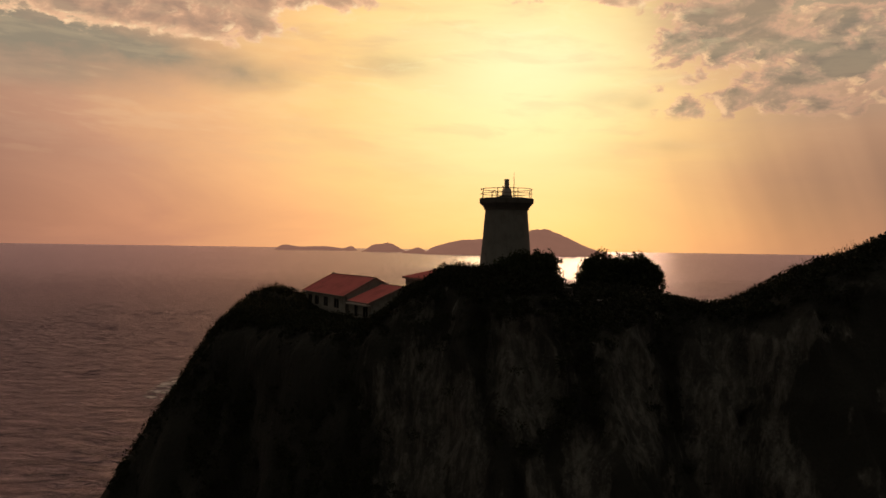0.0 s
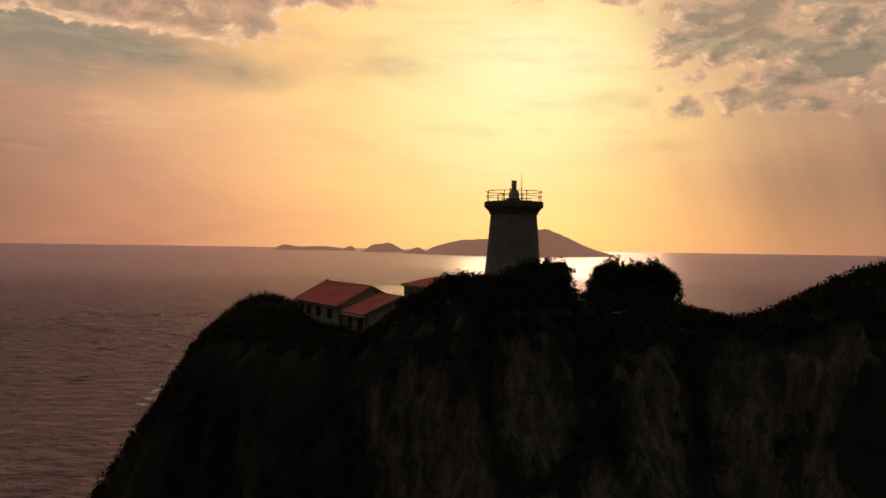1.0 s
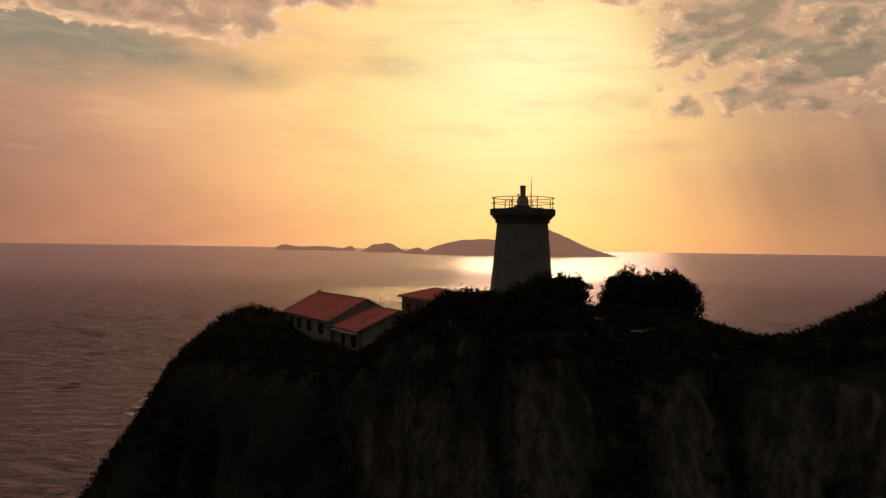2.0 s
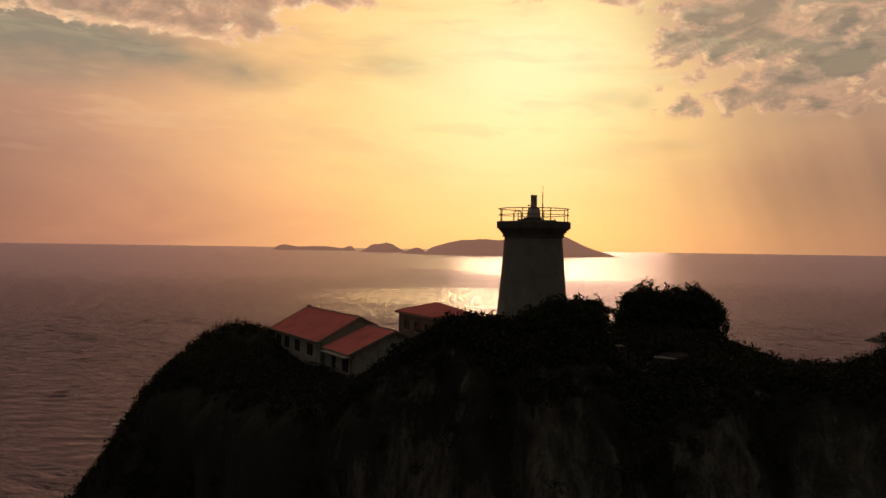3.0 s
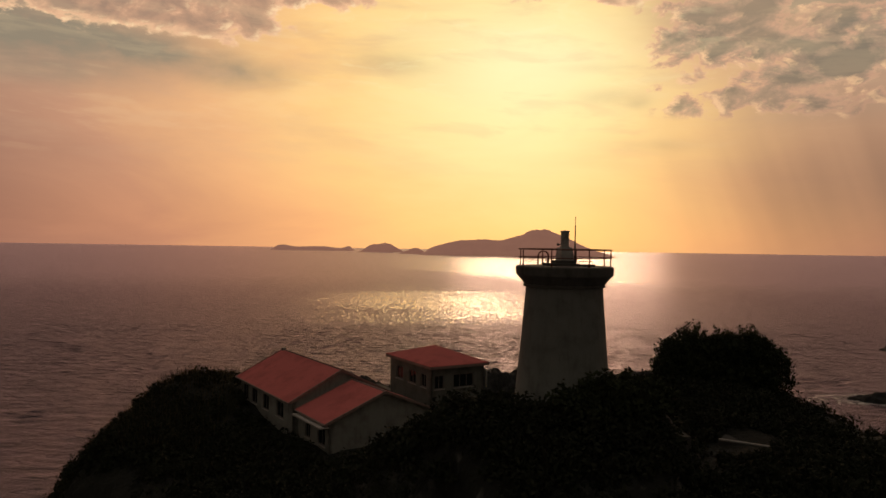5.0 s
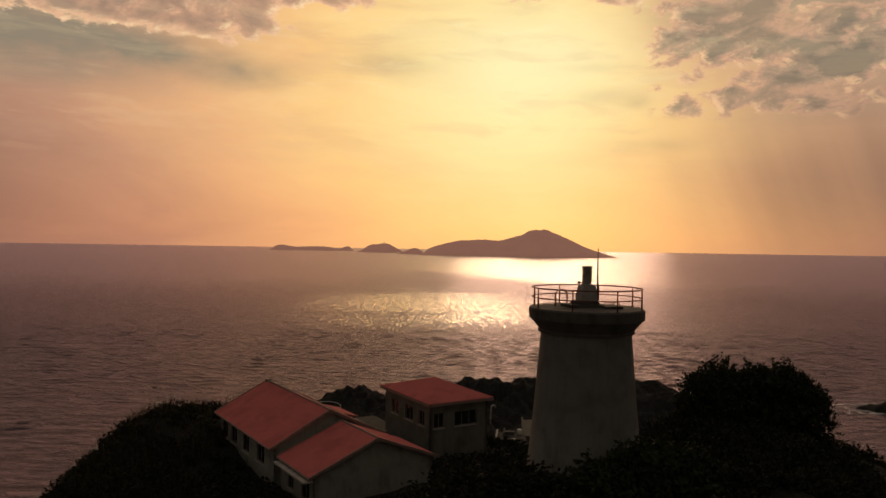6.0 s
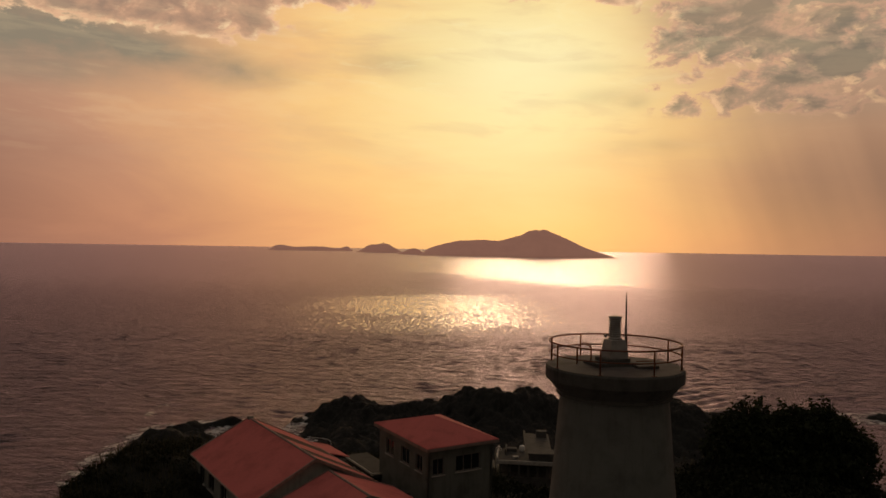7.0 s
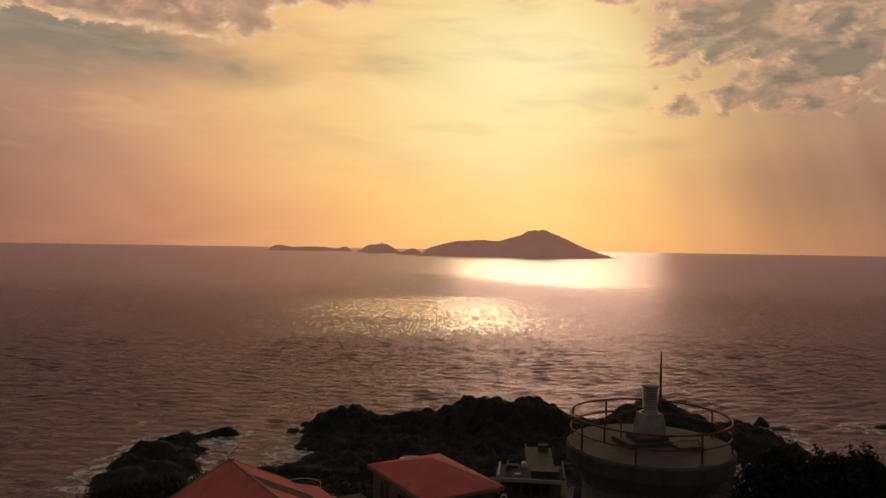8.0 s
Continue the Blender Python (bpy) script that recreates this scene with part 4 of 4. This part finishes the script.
def build_hip_house():
    turn = math.degrees(math.atan2(3.4, 5.8))
    home = thing("keepers_house", "small rendered house with a low red hipped roof", "house", at=pose(-7.8, 27.5, 36.9, 0, 0, turn))
    a, c, eave, top = 3.15, 4.5, 4.15, 5.35
    t = 0.24
    front = [(0.6, 2.05, 2.2, 1.25), (-2.0, 2.05, 1.0, 1.25)]
    left = [(2.6, 2.05, 1.0, 1.25), (0.4, 2.05, 1.4, 1.25), (-2.2, 2.05, 1.4, 1.25)]
    for name, wins, length, m in (("front_wall", front, 2 * a - 0.7, Matrix.Translation((0, -c + 0.35, 0))),
                                  ("side_wall", left, 2 * c - 0.7, Matrix.Translation((-a + 0.35, 0, 0)) @ Matrix.Rotation(radians(-90), 4, "Z"))):
        bm = pierced(bmesh.new(), m, -length / 2, length / 2, -1.5, eave, t, wins)
        part(name, bm, M_GREY_SHADED, home)
        for x, z, wd, hg in wins:
            window(home, m @ Matrix.Translation((x, t / 2, z)), wd, hg, 3 if wd > 2 else 2)
    part("back_wall", box((2 * a - 0.7, t, eave + 1.5), (0, c - 0.35 - t / 2, -1.5)), M_GREY_SHADED, home)
    part("side_wall", box((t, 2 * c - 0.7, eave + 1.5), (a - 0.35 - t / 2, 0, -1.5)), M_GREY_SHADED, home)
    # four hipped slopes on a fascia
    for k, (p, q) in enumerate((((-a, -c), (a, -c)), ((a, -c), (a, c)), ((a, c), (-a, c)), ((-a, c), (-a, -c)))):
        bm = bmesh.new()
        if k == 0:
            tops = [(0, -0.15)]
        elif k == 2:
            tops = [(0, 0.15)]
        elif k == 1:
            tops = [(0, 0.15), (0, -0.15)]
        else:
            tops = [(0, -0.15), (0, 0.15)]
        loop = [(p[0], p[1], eave), (q[0], q[1], eave)] + [(x, y, top) for x, y in tops]
        lower = [bm.verts.new((x, y, z)) for x, y, z in loop]
        upper = [bm.verts.new((x, y, z + 0.08)) for x, y, z in loop]
        bm.faces.new(lower)
        bm.faces.new(upper)
        for i in range(len(loop)):
            j = (i + 1) % len(loop)
            bm.faces.new((lower[i], lower[j], upper[j], upper[i]))
        part("roof_slope", bm, M_ROOF, home, "faded red roof slope")
    bm = bmesh.new()
    for sx in (-1, 1):
        add_box(bm, (0.12, 2 * c, 0.22), (sx * (a - 0.02), 0, eave - 0.2))
        add_box(bm, (2 * a, 0.12, 0.22), (0, sx * (c - 0.02), eave - 0.2))
    part("fascia", bm, M_VERGE, home, "pale eaves board")
    part("soffit", box((2 * a - 0.2, 2 * c - 0.2, 0.06), (0, 0, eave - 0.07)), M_TRIM, home)
    # white swan-neck vent at the corner
    pts = [(a + 0.15, -c + 0.6, 1.8), (a + 0.15, -c + 0.6, 3.1)]
    pts += [(a + 0.15 + 0.24 - 0.24 * math.cos(k * math.pi / 8), -c + 0.6, 3.1 + 0.26 * math.sin(k * math.pi / 8)) for k in range(1, 9)]
    part("vent_pipe", tube(pts, 0.075, 10), M_WHITE, home, "white swan-neck vent pipe", True)
    # flat annexe
    annexe = thing("annexe", "flat-roofed concrete annexe with pale posts beside the hipped house", "building", at=pose(-14.1, 31.3, 33.7, 0, 0, turn))
    part("body", box((1.9, 5.6, 5.0), (1.2, 0.6, -2.0), 0, 0.03), M_GREY_SHADED, annexe)
    part("flat_roof", box((2.5, 6.4, 0.2), (1.1, 0.4, 3.05), 0, 0.02), M_TAR, annexe, "flat concrete roof slab")
    part("kerb", box((2.5, 0.12, 0.12), (1.1, -2.72, 3.27)), M_TRIM, annexe)
    part("kerb", box((0.12, 6.2, 0.12), (-0.07, 0.5, 3.27)), M_TRIM, annexe)
    for y in (-2.6, -0.8, 1.0, 2.8):
        part("post", box((0.2, 0.2, 5.0), (0.0, y, -2.0)), M_TRIM, annexe, "pale concrete post")
    tank = thing("water_tank", "small pale water tank behind the hipped house", "tank", at=pose(-9.6, 35.6, 36.0, 0, 0, 10))
    part("body", box((2.0, 1.2, 1.0), (0, 0, 2.9), 0, 0.08), M_WHITE, tank)
    part("stand", box((1.7, 1.0, 4.9), (0, 0, -2.0), 0, 0.02), M_CONC, tank)
    part("lid", box((1.2, 0.8, 0.12), (0, 0, 3.9), 0, 0.03), M_TRIM, tank)


build_hip_house()


# ---- landing station by the far shore ----
def build_landing():
    home = thing("landing_station", "low flat-roofed concrete landing station with columns by the rocky shore", "building", at=pose(11.2, 120.0, 8.8, 0, 0, -7))
    part("platform", box((14.5, 16.0, 7.0), (0, 4.0, -6.5), 0, 0.1), M_CONC, home)
    part("roof_slab", box((13.0, 9.0, 0.55), (0, 0, 3.2), 0, 0.05), M_CONC, home, "thick flat roof slab")
    for k in range(7):
        part("column", box((0.4, 0.4, 2.72), (-5.6 + k * 1.85, -4.0, 0.49)), M_CONC, home)
    part("back_wall", box((12.0, 0.3, 2.72), (0, 3.8, 0.49)), M_CONC, home)
    part("upper_block", box((4.5, 3.2, 1.2), (2.3, -1.8, 3.74), 0, 0.05), M_CONC, home)
    part("upper_roof", box((5.0, 3.6, 0.25), (2.3, -1.8, 4.93), 0, 0.03), M_CONC, home)
    part("parapet", box((0.35, 9.0, 0.6), (-6.3, 0, 3.74)), M_TRIM, home)
    part("parapet", box((0.35, 9.0, 0.6), (6.3, 0, 3.74)), M_CONC, home)
    part("roof_box", box((2.2, 1.4, 0.7), (-3.6, 2.6, 3.74), 0, 0.04), M_CONC, home, "pale roof box")
    part("roof_box", box((1.0, 1.6, 1.0), (5.3, 1.0, 3.74), 0, 0.04), M_CONC, home, "pale roof box")
    part("front_beam", box((13.3, 0.35, 0.75), (0, -4.45, 3.1), 0, 0.04), M_TRIM, home, "pale front edge beam")
    part("roof_felt", box((12.0, 8.2, 0.06), (0, 0.1, 3.752), 0, 0.01), M_TAR, home, "dark felt roof")
    part("low_wall", box((0.3, 4.2, 1.1), (-4.7, 1.6, 3.815), 0, 0.03), M_CONC, home)
    part("tank", lathe([(0.55, 3.815), (0.58, 3.9), (0.58, 4.75), (0.5, 4.9), (0.12, 4.98)], 20), M_WHITE, home, "pale round water tank", True).location = (-1.4, 2.9, 0)
    part("hatch", box((1.1, 0.9, 0.35), (-2.6, -2.4, 3.815), 14, 0.03), M_TRIM, home, "pale roof hatch")
    part("stair_head", box((1.6, 2.6, 1.5), (4.6, -2.6, 3.815), 0, 0.05), M_CONC, home)
    for k in range(6):
        y = -4.1 + k * 1.6
        part("rail_post", tube([(6.3, y, 4.3), (6.3, y, 5.25)], 0.05, 6), M_TRIM, home)
    part("rail", tube([(6.3, -4.1, 5.25), (6.3, 3.9, 5.25)], 0.05, 6), M_TRIM, home)
    for k in range(5):
        x = 6.9 + 0.22 * k
        part("pole", tube([(x, -5.2 + 0.1 * k, -0.6), (x + 0.35, -4.7 + 0.1 * k, 2.6 + 0.25 * (k % 3))], 0.07, 6), M_WHITE, home, "white pole leaning at the corner")
    part("side_stair", box((1.5, 6.0, 1.6), (-7.4, -1.0, 0.3), 0, 0.05), M_CONC, home)
    ramp = thing("concrete_ramp", "pale concrete ramp leading down from the landing station", "ramp", at=pose(15.5, 139.0, 6.0, 0, 0, -5))
    part("deck", box((6.0, 20.0, 7.6), (0, 0, -4.0), 0, 0.1), M_CONC, ramp)
    part("upstand", box((0.4, 20.0, 0.7), (-2.8, 0, 3.6)), M_CONC, ramp)
    part("winch_house", box((2.4, 1.8, 1.5), (1.2, 7.0, 3.6), 0, 0.05), M_CONC, ramp)
    steps = thing("stone_steps", "pale worn stone steps beside the landing station", "steps", at=pose(2.4, 120.0, 6.0, 0, 0, 14))
    for k in range(9):
        part("step", box((2.8, 0.9, 2.6 + 0.4 * k), (0, -3.6 + 0.9 * k, -2.0), 0, 0.05), M_CONC, steps)


build_landing()


# ---- concrete terrace east of the tower ----
def build_terrace():
    home = thing("terrace", "low concrete terrace with a pale kerb among the scrub", "terrace", at=pose(12.54, 2.89, 39.2, 0, 0, -32))
    part("slab", box((3.4, 2.2, 1.9), (0, 0, -1.15), 0, 0.04), M_TAR, home)
    part("kerb", box((3.4, 0.16, 0.12), (0, -1.02, 0.752), 0, 0.03), M_TRIM, home, "pale kerb")
    low = thing("path_slab", "short pale concrete path slab in the scrub", "path", at=pose(5.9, -2.6, 41.1, 0, 0, 6))
    part("slab", box((1.6, 1.2, 2.2), (0, 0, -1.6), 0, 0.03), M_TAR, low)


build_terrace()


def build_boulders():
    rng = random.Random(4)
    for k in range(9):
        x, y, r = 14.3 + rng.uniform(-0.7, 1.2), -1.0 + rng.uniform(-1.2, 1.2), rng.uniform(0.10, 0.22)
        bm = bmesh.new()
        bmesh.ops.create_icosphere(bm, subdivisions=3, radius=r)
        off = Vector((rng.random() * 9, rng.random() * 9, 0))
        for v in bm.verts:
            v.co *= 1 + 0.45 * noise.noise(v.co * 2.2 + off) + 0.15 * noise.noise(v.co * 6 + off)
            v.co.z *= 0.75
        ob = part("boulder", bm, M_STONE)
        ob.location = (x, y, height(x, y) + 0.12)
        tagged(ob, "pale weathered boulder lying in the scrub", "boulder", "boulders by the terrace")


build_boulders()


# ---- plants ----
def leaves(centres, radii, per, size, rng, squash=0.8):
    """Many small bent leaves spread through soft balls; returns vertices and faces."""
    centres, radii = np.asarray(centres, float), np.asarray(radii, float)
    c = np.repeat(centres, per, axis=0)
    r = np.repeat(radii, per)[:, None]
    n = len(c)
    d = rng.normal(size=(n, 3))
    d /= np.linalg.norm(d, axis=1)[:, None]
    p = c + d * r * (rng.rand(n, 1) ** 0.45) * np.array([1, 1, squash])
    a = rng.normal(size=(n, 3))
    a /= np.linalg.norm(a, axis=1)[:, None]
    b2 = np.cross(a, rng.normal(size=(n, 3)))
    b2 /= np.linalg.norm(b2, axis=1)[:, None]
    s = (size * (0.6 + 0.8 * rng.rand(n)))[:, None]
    v = np.stack([p - a * s, p + b2 * s * 0.42, p + a * s, p - b2 * s * 0.42], 1).reshape(-1, 3)
    f = np.arange(n * 4).reshape(-1, 4)
    return v, f


def build_tree(label, x, y, spread, high, count, seed, group=""):
    rng = np.random.RandomState(seed)
    z = height(x, y) - 0.3
    tree = thing("tree", label, "tree", group, at=pose(x, y, z))
    bm, tips = bmesh.new(), []
    for k in range(7):
        a = k / 7 * math.tau + rng.rand() * 0.6
        reach = spread * (0.25 + 0.55 * rng.rand())
        top = high * (0.55 + 0.3 * rng.rand())
        pts, rad = [], []
        for i in range(6):
            t = i / 5
            pts.append((math.cos(a) * reach * t ** 1.3 + 0.15 * rng.normal(), math.sin(a) * reach * t ** 1.3 + 0.15 * rng.normal(), top * t))
            rad.append(0.17 * (1 - 0.8 * t))
        add_tube(bm, pts, 0, 7, radii=rad)
        tips.append(pts[-1])
        for j in range(4):
            base = Vector(pts[2 + j // 2])
            aa = a + rng.normal() * 0.9
            tip = base + Vector((math.cos(aa) * spread * 0.35, math.sin(aa) * spread * 0.35, high * (0.15 + 0.25 * rng.rand())))
            add_tube(bm, [base, base.lerp(tip, 0.5) + Vector((0, 0, 0.15)), tip], 0, 5, radii=[0.06, 0.04, 0.015])
            tips.append(tuple(tip))
    part("trunk", bm, M_BARK, tree, "dark forked stems")
    cs, rs = [], []
    for k in range(count):
        a, q = rng.rand() * math.tau, rng.rand() ** 0.5
        wide = spread * (0.86 + 0.18 * math.sin(3 * a + seed) + 0.1 * math.sin(7 * a))
        lump = noise.noise((math.cos(a) * q * spread * 0.55 + seed, math.sin(a) * q * spread * 0.55, 0.7))
        dome = high * (0.94 - 0.42 * q ** 2.2) * (0.93 + 0.32 * lump)
        level = 0.12 + 0.88 * rng.rand() ** 0.6
        cs.append((math.cos(a) * wide * q, math.sin(a) * wide * q, dome * level))
        rs.append(0.45 + 0.5 * rng.rand())
    for k in range(count // 3):
        a, q = rng.rand() * math.tau, 0.55 + 0.42 * rng.rand()
        cs.append((math.cos(a) * spread * q, math.sin(a) * spread * q, high * (0.04 + 0.36 * rng.rand())))
        rs.append(0.5 + 0.45 * rng.rand())
    cs += tips
    rs += [0.6] * len(tips)
    v, f = leaves(cs, rs, 64, 0.16, rng)
    # leafy shoots that break the outline
    shoots, sizes = [], []
    for k in range(int(58 * spread)):
        a, q = rng.rand() * math.tau, 1.08 * rng.rand() ** 0.5
        lump = noise.noise((math.cos(a) * q * spread * 0.55 + seed, math.sin(a) * q * spread * 0.55, 0.7))
        foot = Vector((math.cos(a) * spread * q, math.sin(a) * spread * q, high * (0.93 - 0.42 * min(q, 1.0) ** 2.2) * (0.93 + 0.32 * lump) * (1.0 if q < 0.8 else 0.4 + 0.6 * rng.rand())))
        tip = foot + Vector((math.cos(a) * q, math.sin(a) * q, 1.1)).normalized() * (0.28 + 0.75 * rng.rand() ** 2) + Vector(rng.normal(size=3) * 0.12)
        for i in range(4):
            shoots.append(tuple(foot.lerp(tip, i / 3)))
            sizes.append(0.16 + 0.16 * (i == 3) + 0.08 * rng.rand())
    v2, f2 = leaves(shoots, sizes, 11, 0.15, rng, 1.0)
    v, f = np.concatenate([v, v2]), np.concatenate([f, f2 + len(v)])
    mesh_object("crown", v.tolist(), f.tolist(), M_LEAF, tree)


for x, y, spread, top, count, seed in ((19.6, 20.6, 3.2, 45.2, 190, 3), (14.2, 20.4, 2.4, 44.9, 150, 5), (16.8, 21.2, 2.4, 44.2, 140, 12)):
    build_tree("dark evergreen tree with a ragged crown behind the terrace", x, y, spread, top - height(x, y) + 0.3, count, seed, "trees on the crest")
build_tree("low dense shrub tree against the tower foot", 2.7, -4.9, 1.8, 45.5 - height(2.7, -4.9), 90, 8, "trees on the crest")
build_tree("low dense shrub tree against the tower foot", 0.3, -5.4, 1.3, 44.6 - height(0.3, -5.4), 60, 9, "trees on the crest")


def build_scrub():
    rng = np.random.RandomState(11)

    def clear(x, y):
        if x * x + y * y < 3.9 ** 2:
            return False
        p = Vector((x + 23.1, y - 29.5))
        u, v = p.dot(Vector((0.55, -0.835))), p.dot(Vector((0.835, 0.55)))
        if -1.2 < u < 22.6 and abs(v) < 4.9:
            return False
        p = Vector((x + 7.8, y - 27.5))
        if abs(p.dot(Vector((0.863, 0.506)))) < 3.7 and abs(p.dot(Vector((-0.506, 0.863)))) < 5.0:
            return False
        if math.hypot(x + 13.2, y - 32.4) < 4.2:
            return False
        if 1.0 < x < 22.0 and 88.0 < y < 150.0:
            return False
        if abs(x - 5.8) < 1.2 and -4.6 < y < -1.8:
            return False
        return math.hypot(x - 12.4, y - 2.7) > 2.2 and math.hypot(x - 11.4, y - 0.4) > 1.7

    # wide cover, thicker along the crest and the skyline of the left shoulder
    spots = []
    for _ in range(3600):
        spots.append((rng.uniform(-48, 58), rng.uniform(-18, 44), 1.0))
    for _ in range(700):
        x = rng.uniform(-14, 22)
        spots.append((x, rng.uniform(-10, -3) + 0.5 * max(-2 - x, 0), 1.25))
    for _ in range(500):
        spots.append((rng.uniform(-44, -26), rng.uniform(6, 34), 1.1))
    for _ in range(500):
        spots.append((rng.uniform(19, 58), rng.uniform(-13, 4), 1.1))
    for _ in range(2600):
        x = rng.uniform(-46, 66)
        spots.append((x, rng.uniform(44, 135), 1.3 if 0 < x < 26 else 2.2))
    for _ in range(2600):
        spots.append((rng.uniform(-24, 40), rng.uniform(-19, -4), 1.15))
    for _ in range(60):
        spots.append((rng.uniform(4.0, 7.2), rng.uniform(-8.6, -6.2), 1.1))
    for _ in range(900):
        spots.append((rng.uniform(8.0, 21.0), rng.uniform(3.0, 25.0), 1.2))
    for _ in range(160):
        spots.append((rng.uniform(11.0, 23.0), rng.uniform(17.5, 23.5), 2.0))
    for _ in range(420):
        spots.append((rng.uniform(-14.0, 2.0), rng.uniform(17.0, 33.0), 1.0))
    for _ in range(140):
        spots.append((rng.uniform(9.5, 15.5), rng.uniform(-2.4, 0.0), 0.8))
    for _ in range(500):
        spots.append((rng.uniform(-36.0, -14.0), rng.uniform(4.0, 20.0), 1.1))
    for _ in range(1500):
        spots.append((rng.uniform(-46, -10), rng.uniform(-16, 14), 1.15))
    spots = np.array([p for p in spots if clear(p[0], p[1])])
    x, y, k = spots.T
    z = land(x, y)
    fall = np.abs(land(x, y + 0.6) - land(x, y - 0.6)) / 1.2
    bald = np.where(x < -13.0, 0.05, np.where(z > 26, 0.3, 0.75))
    for cx, cz, rx, rz in SLABS:
        inside = ((x - cx) / rx) ** 2 + ((z - cz) / rz) ** 2 < 1.0
        bald = np.where(inside & (y < -3.0), 0.97, bald)
    good = (z >= 7) & ~((fall > 1.1) & (rng.rand(len(x)) < bald))
    r = ((0.32 + 0.55 * rng.rand(len(x))) * k)[good]
    cs, rs = np.stack([x[good], y[good], z[good] + r * 0.45], 1), r
    v, f = leaves(cs, rs, 46, 0.16, rng, 0.75)
    tagged(mesh_object("scrub", v.tolist(), f.tolist(), M_SHRUB), "dense dark scrub covering the islet's top and slopes", "shrubs", kind="stuff")
    # long grass on the skylines
    tufts = []
    for _ in range(6400):
        if rng.rand() < 0.6:
            x, y = rng.uniform(-42, -25), rng.uniform(10, 36)
        else:
            x, y = rng.uniform(20, 55), rng.uniform(-12, 3)
        if clear(x, y):
            tufts.append((x, y))
    verts, faces = [], []
    for (x, y), z in zip(tufts, land(*np.array(tufts).T)):
        a, hgt = rng.rand() * math.tau, 0.7 + 0.9 * rng.rand()
        lean = rng.normal(size=2) * 0.28
        wx, wy = 0.022 * math.cos(a), 0.022 * math.sin(a)
        i = len(verts)
        verts += [(x - wx, y - wy, z - 0.1), (x + wx, y + wy, z - 0.1),
                  (x + lean[0] * 0.5 + wx * 0.7, y + lean[1] * 0.5 + wy * 0.7, z + hgt * 0.6), (x + lean[0] * 0.5 - wx * 0.7, y + lean[1] * 0.5 - wy * 0.7, z + hgt * 0.6),
                  (x + lean[0] * 1.3, y + lean[1] * 1.3, z + hgt)]
        faces += [(i, i + 1, i + 2, i + 3), (i + 3, i + 2, i + 4)]
    tagged(mesh_object("grass", verts, faces, M_GRASS), "tall dry grass along the islet's skyline", "grass", kind="stuff")


build_scrub()
